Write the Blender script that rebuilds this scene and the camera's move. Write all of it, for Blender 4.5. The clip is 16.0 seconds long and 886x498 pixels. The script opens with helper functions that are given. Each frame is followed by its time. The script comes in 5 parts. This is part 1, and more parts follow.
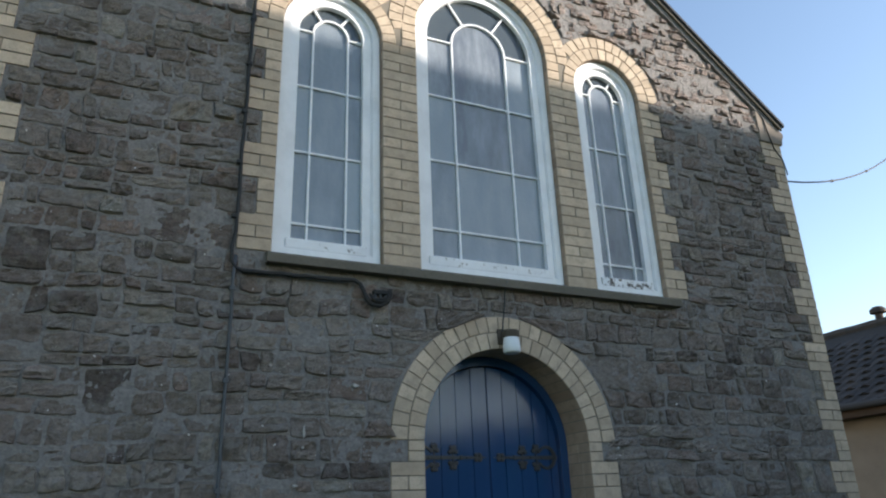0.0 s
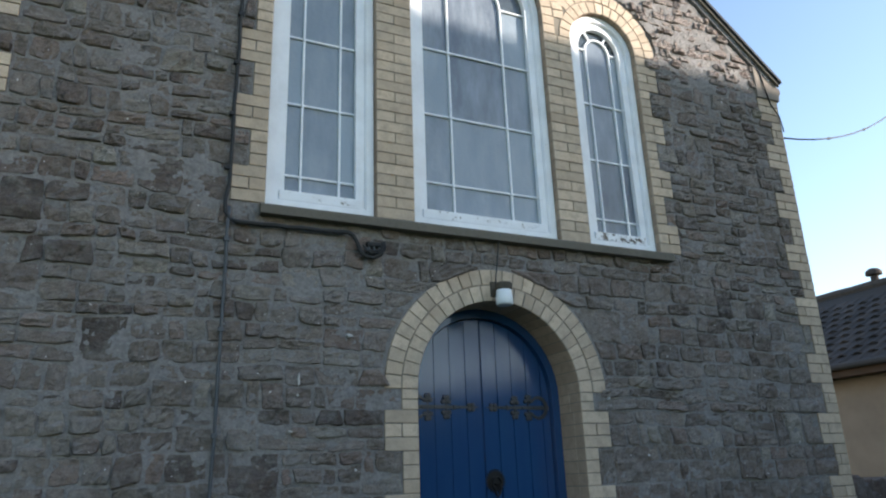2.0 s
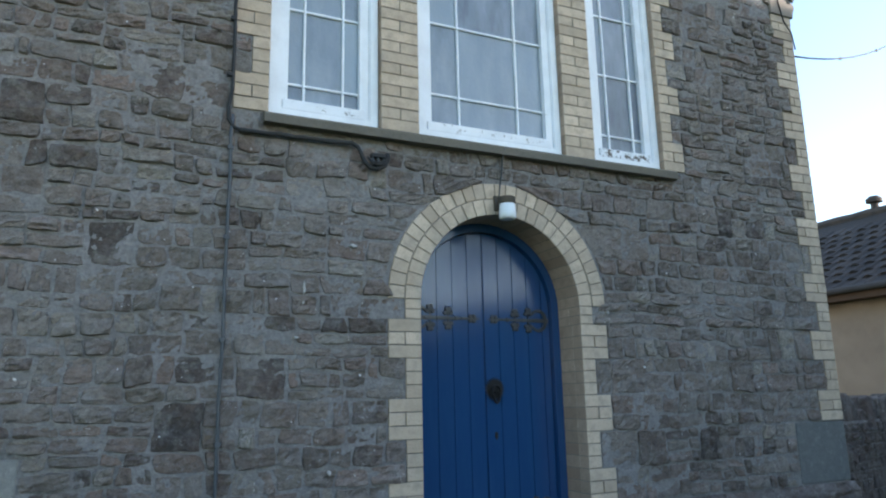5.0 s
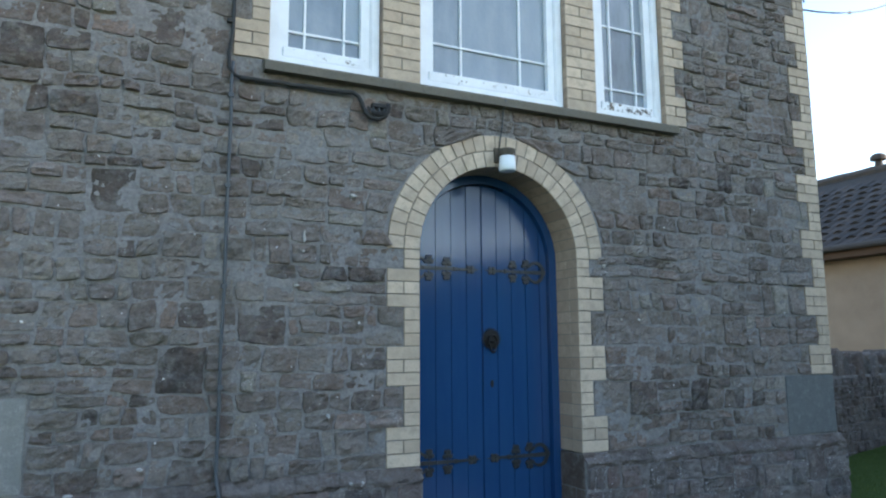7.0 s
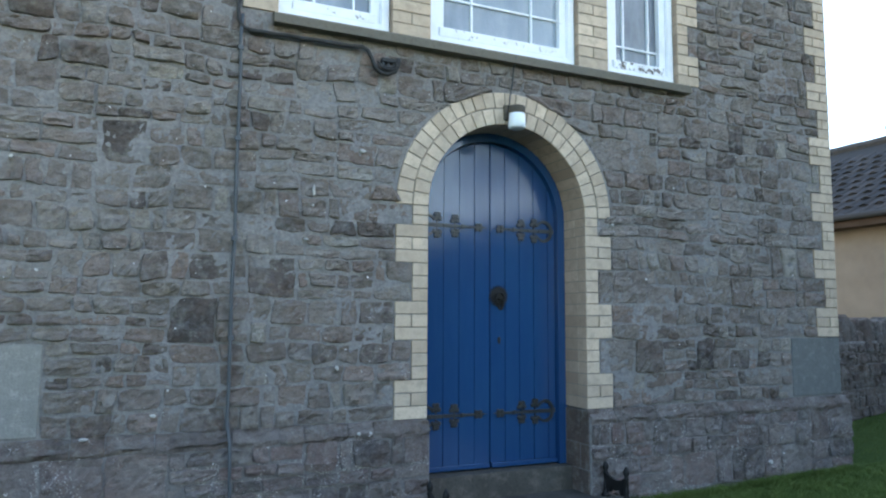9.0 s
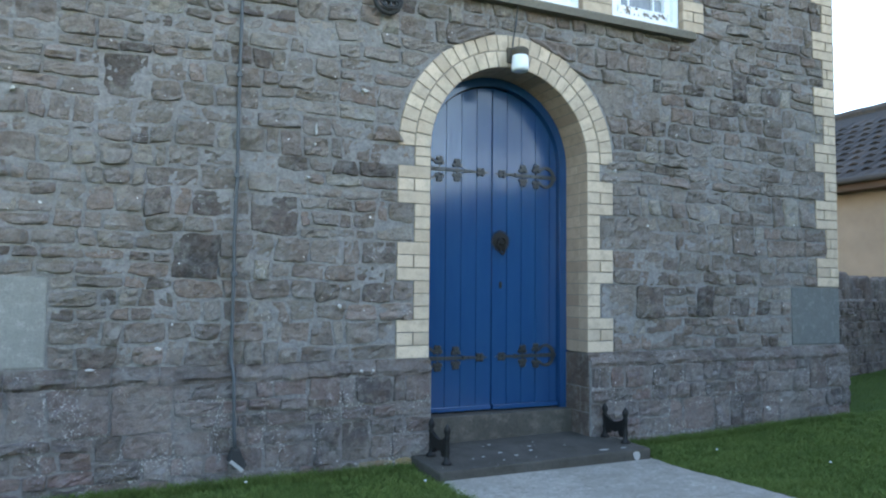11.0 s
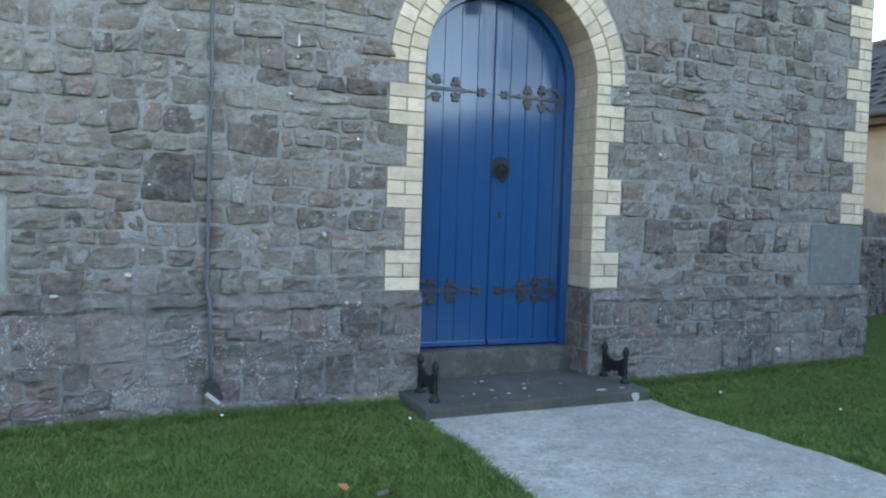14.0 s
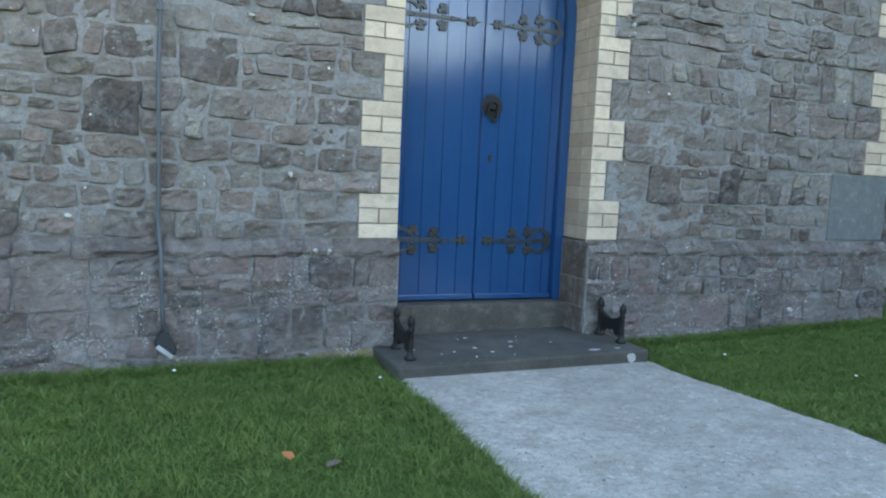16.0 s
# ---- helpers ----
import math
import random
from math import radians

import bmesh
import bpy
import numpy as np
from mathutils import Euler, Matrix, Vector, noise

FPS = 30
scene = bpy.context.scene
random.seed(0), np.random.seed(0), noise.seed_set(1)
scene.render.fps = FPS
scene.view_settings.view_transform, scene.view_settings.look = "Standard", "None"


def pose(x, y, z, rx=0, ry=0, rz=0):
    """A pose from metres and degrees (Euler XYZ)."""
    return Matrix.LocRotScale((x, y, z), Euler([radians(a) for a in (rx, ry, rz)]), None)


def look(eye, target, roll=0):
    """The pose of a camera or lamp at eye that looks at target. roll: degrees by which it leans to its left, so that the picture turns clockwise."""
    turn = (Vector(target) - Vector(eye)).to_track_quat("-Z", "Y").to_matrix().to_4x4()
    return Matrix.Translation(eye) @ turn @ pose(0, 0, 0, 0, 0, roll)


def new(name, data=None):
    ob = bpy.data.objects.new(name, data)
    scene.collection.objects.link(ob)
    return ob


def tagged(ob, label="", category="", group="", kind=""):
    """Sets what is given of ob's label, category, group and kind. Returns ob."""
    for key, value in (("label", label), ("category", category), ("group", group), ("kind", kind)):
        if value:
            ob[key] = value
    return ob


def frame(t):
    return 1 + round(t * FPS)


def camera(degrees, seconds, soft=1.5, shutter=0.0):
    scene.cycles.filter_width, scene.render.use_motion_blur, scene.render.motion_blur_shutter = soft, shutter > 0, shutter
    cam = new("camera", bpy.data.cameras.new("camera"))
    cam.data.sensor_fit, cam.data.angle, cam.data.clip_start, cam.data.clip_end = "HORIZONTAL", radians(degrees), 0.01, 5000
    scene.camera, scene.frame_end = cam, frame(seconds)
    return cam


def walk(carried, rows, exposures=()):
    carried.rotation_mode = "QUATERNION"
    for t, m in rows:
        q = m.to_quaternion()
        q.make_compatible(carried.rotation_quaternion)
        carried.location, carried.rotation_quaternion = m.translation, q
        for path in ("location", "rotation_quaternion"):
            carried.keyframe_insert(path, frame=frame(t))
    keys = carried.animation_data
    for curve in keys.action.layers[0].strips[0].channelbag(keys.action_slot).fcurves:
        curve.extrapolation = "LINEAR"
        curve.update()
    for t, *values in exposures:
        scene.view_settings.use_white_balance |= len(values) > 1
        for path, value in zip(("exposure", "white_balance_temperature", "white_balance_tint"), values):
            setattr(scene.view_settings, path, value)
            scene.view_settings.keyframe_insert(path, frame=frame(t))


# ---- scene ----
cam = camera(64.0, 16.0, soft=2.1)
PATH = [
    (0, (-2.288, -4.039, 1.679), (-1.492, -2.346, 2.389), -2.09),
    (0.5, (-2.273, -4.049, 1.659), (-1.48, -2.345, 2.342), -1.93),
    (1, (-2.261, -4.056, 1.636), (-1.467, -2.342, 2.297), -1.91),
    (1.5, (-2.254, -4.057, 1.613), (-1.455, -2.338, 2.254), -1.92),
    (2, (-2.253, -4.052, 1.59), (-1.446, -2.33, 2.208), -2.04),
    (2.5, (-2.257, -4.041, 1.568), (-1.445, -2.312, 2.16), -1.98),
    (3, (-2.267, -4.029, 1.547), (-1.448, -2.29, 2.104), -1.81),
    (3.5, (-2.276, -4.019, 1.526), (-1.453, -2.272, 2.046), -1.78),
    (4, (-2.281, -4.013, 1.504), (-1.454, -2.259, 1.994), -1.71),
    (6.5, (-2.28, -4.083, 1.522), (-1.453, -2.287, 1.823), -0.53),
    (7, (-2.283, -4.084, 1.499), (-1.452, -2.286, 1.779), -0.33),
    (7.5, (-2.288, -4.087, 1.485), (-1.468, -2.282, 1.751), -0.03),
    (8, (-2.29, -4.091, 1.471), (-1.474, -2.282, 1.724), 0.19),
    (8.5, (-2.289, -4.095, 1.448), (-1.476, -2.282, 1.679), 0.25),
    (9, (-2.284, -4.097, 1.415), (-1.472, -2.279, 1.609), 0.32),
    (11.5, (-2.288, -4.087, 1.202), (-1.477, -2.261, 1.289), 0.69),
    (12, (-2.287, -4.08, 1.204), (-1.477, -2.252, 1.248), 0.9),
    (12.5, (-2.283, -4.079, 1.221), (-1.471, -2.251, 1.231), 1.1),
    (13, (-2.195, -4.008, 1.23), (-1.395, -2.175, 1.212), 1.47),
    (13.5, (-2.126, -3.948, 1.233), (-1.338, -2.11, 1.184), 1.57),
    (14, (-2.052, -3.882, 1.225), (-1.275, -2.041, 1.14), 1.76),
    (14.5, (-1.978, -3.815, 1.207), (-1.207, -1.972, 1.093), 2.06),
    (15, (-1.904, -3.746, 1.184), (-1.138, -1.904, 1.043), 2.26),
    (15.5, (-1.829, -3.677, 1.168), (-1.072, -1.835, 0.994), 2.52),
    (16, (-1.754, -3.608, 1.161), (-1.006, -1.766, 0.948), 2.59),
]
EXPOSURES = [(0.0, 1.08, 6500, 12), (2.0, 1.35, 6450, 12), (4.0, 1.73, 6300, 11), (6.5, 2.03, 6250, 11), (9.0, 2.38, 6300, 11), (12.5, 2.85, 6400, 10), (16.0, 2.98, 6550, 9)]
walk(cam, [(t, look(eye, target, roll)) for t, eye, target, roll in PATH], EXPOSURES)

# ---- world, sun ----
SUN_AZ, SUN_EL = radians(120.0), radians(16.0)
world = bpy.data.worlds.new("sky")
scene.world = world
world.use_nodes = True
wt = world.node_tree
sky = wt.nodes.new("ShaderNodeTexSky")
sky.sky_type = "NISHITA"
sky.sun_disc = False
sky.sun_elevation, sky.sun_rotation = SUN_EL, SUN_AZ
sky.air_density, sky.dust_density, sky.ozone_density = 1.0, 0.4, 0.9
wt.nodes["Background"].inputs["Strength"].default_value = 0.15
wt.links.new(sky.outputs[0], wt.nodes["Background"].inputs["Color"])
sun = new("sun", bpy.data.lights.new("sun", "SUN"))
sun.data.energy, sun.data.angle, sun.data.color = 4.6, radians(0.5), (1.0, 0.91, 0.8)
sun.matrix_world = look((20 * math.sin(SUN_AZ), 20 * math.cos(SUN_AZ), 20 * math.tan(SUN_EL)), (0, 0, 0))

# ---- materials ----


class Mat:
    """A node material with a principled shader and a few shorthands."""

    def __init__(self, name, colour=(0.5, 0.5, 0.5), rough=0.8, metal=0.0, spec=0.5):
        self.m = bpy.data.materials.new(name)
        self.m.use_nodes = True
        self.t = self.m.node_tree
        self.b = self.t.nodes["Principled BSDF"]
        self.b.inputs["Base Color"].default_value = (*colour, 1)
        self.b.inputs["Roughness"].default_value = rough
        self.b.inputs["Metallic"].default_value = metal
        self.b.inputs["Specular IOR Level"].default_value = spec
        self.where = self.t.nodes.new("ShaderNodeNewGeometry").outputs["Position"]

    def link(self, a, b):
        self.t.links.new(a, b)

    def noise(self, scale, detail=4.0, rough=0.6, stretch=None):
        n = self.t.nodes.new("ShaderNodeTexNoise")
        n.inputs["Scale"].default_value, n.inputs["Detail"].default_value = scale, detail
        n.inputs["Roughness"].default_value = rough
        src = self.where
        if stretch:
            v = self.t.nodes.new("ShaderNodeVectorMath")
            v.operation = "MULTIPLY"
            v.inputs[1].default_value = stretch
            self.link(src, v.inputs[0])
            src = v.outputs[0]
        self.link(src, n.inputs["Vector"])
        return n.outputs["Fac"]

    def ramp(self, fac, stops, step=False):
        n = self.t.nodes.new("ShaderNodeValToRGB")
        r = n.color_ramp
        if step:
            r.interpolation = "CONSTANT"
        while len(r.elements) < len(stops):
            r.elements.new(0.5)
        for e, (p, c) in zip(r.elements, stops):
            e.position = p
            e.color = (*c, 1) if len(c) == 3 else c
        self.link(fac, n.inputs["Fac"])
        return n.outputs["Color"]

    def grey(self, fac, a, b):
        return self.ramp(fac, [(a, (0, 0, 0)), (b, (1, 1, 1))])

    def mix(self, fac, a, b, mode="MIX"):
        n = self.t.nodes.new("ShaderNodeMix")
        n.data_type, n.blend_type = "RGBA", mode
        for src, k in ((fac, 0), (a, 6), (b, 7)):
            if hasattr(src, "links"):
                self.link(src, n.inputs[k])
            else:
                n.inputs[k].default_value = src if k == 0 else (*src, 1)
        return n.outputs[2]

    def pick(self, island=False):
        if island:
            return self.t.nodes.new("ShaderNodeNewGeometry").outputs["Random Per Island"]
        return self.t.nodes.new("ShaderNodeObjectInfo").outputs["Random"]

    def colour(self, c):
        self.link(c, self.b.inputs["Base Color"])
        return self

    def rough(self, fac, a, b):
        n = self.t.nodes.new("ShaderNodeMapRange")
        n.inputs["To Min"].default_value, n.inputs["To Max"].default_value = a, b
        self.link(fac, n.inputs["Value"])
        self.link(n.outputs[0], self.b.inputs["Roughness"])
        return self

    def bump(self, fac, depth, strength=1.0):
        n = self.t.nodes.new("ShaderNodeBump")
        n.inputs["Distance"].default_value, n.inputs["Strength"].default_value = depth, strength
        self.link(fac, n.inputs["Height"])
        if self.b.inputs["Normal"].links:
            self.link(self.b.inputs["Normal"].links[0].from_socket, n.inputs["Normal"])
        self.link(n.outputs[0], self.b.inputs["Normal"])
        return self


MORTAR_TONE = (0.255, 0.247, 0.241)


def stone_material(name, island, stops, mortar=0.45, lime=0.57):
    m = Mat(name, rough=0.92, spec=0.25)
    base = m.ramp(m.pick(island), stops)
    base = m.mix(m.grey(m.noise(6.0, 4), 0.42, 0.7), base, m.mix(0.6, base, (0.20, 0.143, 0.115)))
    base = m.mix(m.grey(m.noise(2.5, 3), 0.48, 0.72), base, m.mix(0.6, base, (0.2, 0.172, 0.148)))
    base = m.mix(m.grey(m.noise(30.0, 6, 0.75, (1, 1, 1.6)), 0.45, 0.8), base, m.mix(0.6, base, (0.05, 0.0401, 0.038)))
    base = m.mix(m.grey(m.noise(110.0, 4), 0.4, 0.8), base, m.mix(0.4, base, (0.03, 0.0286, 0.03)))
    base = m.mix(m.grey(m.noise(13.0, 6, 0.7), 0.5, 0.66), base, m.mix(0.4, base, (0.35, 0.335, 0.305)))
    smear = m.grey(m.noise(9.0, 8, 0.75), 0.5, 0.64)
    base = m.mix(m.mix(mortar, (0, 0, 0), smear), base, MORTAR_TONE)
    base = m.mix(m.grey(m.noise(19.0, 3), 0.715, 0.73), base, (0.7, 0.68, 0.66))
    base = m.mix(m.grey(m.noise(1.3, 4, 0.6), 0.46, 0.7), base, m.mix(0.22, base, (0.46, 0.42, 0.39)))
    splash = m.mix(1.0, m.grey(m.noise(7.0, 5), lime, lime + 0.12), m.grey(m.noise(75.0, 5, 0.75), 0.56, 0.63), "MULTIPLY")
    base = m.mix(splash, base, (0.6, 0.58, 0.56))
    m.colour(base)
    m.bump(m.noise(20.0, 7, 0.7, (1, 1, 1.5)), 0.05, 0.8)
    return m.bump(m.noise(85.0, 5, 0.7), 0.009, 0.8).bump(m.noise(200.0, 3), 0.002, 0.6).m


GREYS = [(0.0, (0.11, 0.0915, 0.0799)), (0.14, (0.157, 0.13, 0.112)), (0.3, (0.245, 0.215, 0.187)), (0.5, (0.293, 0.259, 0.229)), (0.6, (0.191, 0.154, 0.134)),
         (0.7, (0.293, 0.222, 0.185)), (0.78, (0.199, 0.174, 0.15)), (0.9, (0.262, 0.236, 0.202)), (1.0, (0.381, 0.351, 0.298))]
M_STONE = stone_material("wall_stone", False, GREYS)
M_STONES = stone_material("wall_stone_joined", True, GREYS)
# finer gable stones above 4.7 m, paler: sunlit brightness put into their colour
M_GABLE_SUNLIT = stone_material("gable_stone_sunlit", True, [(0.0, (0.22, 0.172, 0.155)), (0.5, (0.33, 0.27, 0.24)), (1.0, (0.42, 0.35, 0.315))], 0.4)
M_DARK = stone_material("dark_stone", False, [(0.0, (0.075, 0.0649, 0.06)), (1.0, (0.13, 0.108, 0.092))], 0.4)
M_PLINTH = stone_material("plinth_stone", False, [(0.0, (0.085, 0.074, 0.073)), (0.3, (0.15, 0.132, 0.127)), (0.55, (0.24, 0.168, 0.155)), (0.75, (0.195, 0.172, 0.165)), (1.0, (0.29, 0.255, 0.24))], 0.35, 0.515)
M_COPING = stone_material("coping_stone", False, [(0.0, (0.1, 0.084, 0.074)), (1.0, (0.19, 0.158, 0.14))], 0.3, 0.56)
M_JAMB = stone_material("jamb_stone", False, [(0.0, (0.1, 0.072, 0.056)), (1.0, (0.15, 0.112, 0.088))], 0.1, 0.6)
M_OCHRE = stone_material("ochre_stone", False, [(0.0, (0.4, 0.25, 0.09)), (1.0, (0.45, 0.32, 0.15))], 0.4)
M_WALLDARK = stone_material("boundary_stone", False, [(0.0, (0.05, 0.043, 0.04)), (1.0, (0.15, 0.125, 0.112))], 0.2)


def mortar_material(name="mortar", grime=0.0):
    m = Mat(name, rough=0.95, spec=0.2)
    base = m.mix(m.grey(m.noise(5.0, 5), 0.35, 0.7), (0.275, 0.263, 0.256), (0.218, 0.207, 0.2))
    base = m.mix(m.grey(m.noise(14.0, 6, 0.7), 0.47, 0.66), base, (0.206, 0.192, 0.183))
    base = m.mix(m.grey(m.noise(60.0, 4), 0.45, 0.85), base, (0.153, 0.15, 0.148))
    base = m.mix(m.grey(m.noise(34.0, 6, 0.75), 0.5, 0.7), base, (0.298, 0.292, 0.277))
    if grime:
        base = m.mix(grime, base, m.mix(m.grey(m.noise(9.0, 6, 0.7), 0.35, 0.65), (0.11, 0.09, 0.085), (0.19, 0.16, 0.152)))
        base = m.mix(m.mix(1.0, m.grey(m.noise(7.0, 5), 0.47, 0.6), m.grey(m.noise(75.0, 5, 0.75), 0.54, 0.62), "MULTIPLY"), base, (0.62, 0.59, 0.57))
    m.colour(base)
    m.bump(m.noise(16.0, 6, 0.7, (1, 1, 1.4)), 0.012, 0.6)
    return m.bump(m.noise(45.0, 6, 0.7), 0.012).bump(m.noise(220.0, 3), 0.002).m


def brick_material(name, light, dark):
    m = Mat(name, rough=0.85, spec=0.3)
    base = m.ramp(m.pick(), [(0.0, dark), (0.2, tuple(0.85 * v for v in light)), (0.55, light), (0.8, tuple(0.8 * v for v in light)), (1.0, tuple(1.14 * v for v in light))])
    base = m.mix(m.grey(m.noise(14.0, 5), 0.45, 0.8), base, tuple(0.62 * v for v in light))
    base = m.mix(m.grey(m.noise(90.0, 3), 0.55, 0.8), base, tuple(0.55 * v for v in light))
    m.colour(base)
    return m.bump(m.noise(60.0, 5), 0.003).m


def paint_material(name, colour, rough, worn=None, edge=0.66):
    m = Mat(name, colour, rough)
    base = m.mix(m.grey(m.noise(6.0, 4), 0.4, 0.8), colour, tuple(0.84 * v for v in colour))
    if worn:
        base = m.mix(m.grey(m.noise(22.0, 6, 0.75), edge, edge + 0.03), base, worn)
    m.colour(base)
    m.rough(m.noise(4.0, 4), rough * 0.75, rough * 1.4)
    return m.bump(m.noise(18.0, 3, 0.5, (1, 1, 0.25)), 0.001).m


M_MORTAR = mortar_material()
M_GRIMY = mortar_material("grimy_mortar", 0.35)
M_BRICK = brick_material("cream_brick", (0.55, 0.447, 0.338), (0.42, 0.333, 0.245))
M_BRICKSIDES = brick_material("brown_brick_sides", (0.4, 0.3, 0.22), (0.28, 0.2, 0.145))
M_BRICKJOINT = Mat("brick_joint", (0.2, 0.178, 0.143), 0.95).m
M_WHITE = paint_material("white_paint", (0.80, 0.825, 0.85), 0.45, (0.45, 0.44, 0.40))
M_PEEL = paint_material("peeling_white_paint", (0.78, 0.805, 0.83), 0.5, (0.16, 0.14, 0.12), 0.60)


def gloss_material():
    colour = (0.014, 0.053, 0.148)
    m = Mat("blue_gloss_paint", colour, 0.12, 0.0, 0.55)
    m.b.inputs["Coat Weight"].default_value, m.b.inputs["Coat Roughness"].default_value = 0.2, 0.1
    m.colour(m.mix(m.grey(m.noise(9.0, 5, 0.7, (1, 1, 0.2)), 0.4, 0.8), colour, (0.018, 0.064, 0.16)))
    m.rough(m.noise(12.0, 4, 0.6, (1, 1, 0.25)), 0.07, 0.2)
    m.bump(m.noise(16.0, 4, 0.55, (2.0, 1, 0.14)), 0.002, 0.6)
    return m.bump(m.noise(18.0, 3, 0.5, (1, 1, 0.25)), 0.001).m


M_FLAKING = paint_material("flaking_white_paint", (0.78, 0.805, 0.83), 0.5, (0.09, 0.075, 0.06), 0.52)
M_BLUE = gloss_material()
M_IRON = Mat("black_iron", (0.02, 0.021, 0.021), 0.4, 0.0, 0.6)
M_IRON = M_IRON.bump(M_IRON.noise(90.0, 4), 0.002).m
M_CAST = Mat("cast_iron_paint", (0.009, 0.009, 0.009), 0.55, 0.0, 0.3).m
M_PLASTIC = Mat("black_cable_sheath", (0.02, 0.021, 0.022), 0.75).m
M_CONDUIT = Mat("grey_conduit", (0.062, 0.069, 0.076), 0.6).m


def glass_material():
    m = Mat("obscured_glass", (0.2, 0.25, 0.265), 0.16, 0.0, 0.6)
    base = m.ramp(m.pick(), [(0, (0.16, 0.185, 0.225)), (0.5, (0.24, 0.285, 0.335)), (1, (0.36, 0.43, 0.485))])
    base = m.mix(m.grey(m.noise(6.0, 6, 0.68, (1, 1, 0.3)), 0.38, 0.7), base, m.mix(0.6, base, (0.44, 0.5, 0.55)))
    m.colour(base)
    m.b.inputs["Transmission Weight"].default_value = 0.25
    m.rough(m.noise(7.0, 4), 0.1, 0.3)
    return m.bump(m.noise(30.0, 3), 0.0015).m


def render_material(name, colour, grain=120.0, depth=0.003):
    m = Mat(name, colour, 0.92, 0.0, 0.25)
    base = m.mix(m.grey(m.noise(2.2, 5), 0.35, 0.75), colour, tuple(0.78 * v for v in colour))
    base = m.mix(m.grey(m.noise(grain, 4), 0.5, 0.85), base, tuple(0.6 * v for v in colour))
    m.colour(base)
    return m.bump(m.noise(grain, 5), depth).m


M_GLASS = glass_material()
M_CLEAR = Mat("clear_glass", (0.13, 0.16, 0.18), 0.06)
M_CLEAR.b.inputs["Transmission Weight"].default_value = 0.5
M_CLEAR = M_CLEAR.bump(M_CLEAR.noise(9.0, 3), 0.002).m
def block_material(name, colour):
    m = Mat(name, colour, 0.9, 0.0, 0.25)
    base = m.mix(m.grey(m.noise(7.0, 6, 0.7), 0.36, 0.68), colour, tuple(0.8 * v for v in colour))
    base = m.mix(m.grey(m.noise(17.0, 6, 0.75), 0.52, 0.68), base, tuple(1.3 * v for v in colour))
    m.colour(m.mix(m.grey(m.noise(90.0, 4), 0.5, 0.8), base, tuple(0.7 * v for v in colour)))
    return m.bump(m.noise(14.0, 4), 0.006).bump(m.noise(90.0, 5), 0.003).m


M_PLAQUE = block_material("grey_slate_render", (0.15, 0.157, 0.153))
M_PLAQUE_LIGHT = block_material("pale_slate_render", (0.235, 0.232, 0.215))
M_KNEELER = render_material("kneeler_stone", (0.3, 0.255, 0.215), 60.0)
M_SILL = render_material("sill_stone", (0.15, 0.135, 0.11), 40.0)


def slab_material(name, colour, streak):
    m = Mat(name, rough=0.88, spec=0.3)
    base = m.mix(m.grey(m.noise(3.0, 6, 0.65), 0.38, 0.68), colour, tuple(0.62 * v for v in colour))
    base = m.mix(m.grey(m.noise(11.0, 7, 0.75), 0.5, 0.68), base, streak)
    base = m.mix(m.grey(m.noise(60.0, 6, 0.75), 0.5, 0.75), base, tuple(0.5 * v for v in colour))
    base = m.mix(m.grey(m.noise(42.0, 3), 0.71, 0.73), base, (0.36, 0.35, 0.33))
    m.colour(base)
    return m.bump(m.noise(70.0, 6), 0.004).m


M_SLAB = slab_material("step_concrete", (0.085, 0.079, 0.068), (0.048, 0.045, 0.034))
M_THRESHOLD = slab_material("threshold_stone", (0.084, 0.078, 0.066), (0.14, 0.124, 0.102))
M_BEIGE = render_material("beige_render", (0.37, 0.275, 0.2))
M_DARKWOOD = render_material("soffit_wood", (0.12, 0.075, 0.05))
M_SLATE = render_material("roof_slate", (0.075, 0.08, 0.09))
M_INSIDE = render_material("inside_plaster", (0.35, 0.34, 0.32))


def path_material():
    m = Mat("path_concrete", rough=0.93, spec=0.25)
    base = m.mix(m.grey(m.noise(1.7, 5), 0.35, 0.7), (0.408, 0.382, 0.339), (0.296, 0.278, 0.244))
    base = m.mix(m.grey(m.noise(6.0, 7, 0.75, (1, 1.3, 1)), 0.42, 0.68), base, (0.214, 0.202, 0.175))
    base = m.mix(m.grey(m.noise(2.6, 6, 0.7), 0.46, 0.66), base, m.mix(0.55, base, (0.245, 0.231, 0.2)))
    base = m.mix(m.grey(m.noise(34.0, 8, 0.8), 0.5, 0.68), base, (0.173, 0.163, 0.14))
    base = m.mix(m.grey(m.noise(26.0, 8, 0.8), 0.55, 0.68), base, (0.51, 0.483, 0.432))
    base = m.mix(m.grey(m.noise(150.0, 3), 0.52, 0.75), base, (0.143, 0.138, 0.121))
    base = m.mix(m.grey(m.noise(38.0, 3), 0.68, 0.71), base, (0.0816, 0.069, 0.0558))
    m.colour(base)
    return m.bump(m.noise(120.0, 5), 0.004).m


def tile_material():
    m = Mat("roof_tile", rough=0.85, spec=0.3)
    m.colour(m.mix(m.grey(m.noise(8.0, 4), 0.4, 0.8), m.ramp(m.pick(), [(0, (0.042, 0.033, 0.027)), (1, (0.085, 0.065, 0.052))]), (0.04, 0.038, 0.038)))
    return m.bump(m.noise(60.0, 4), 0.004).m


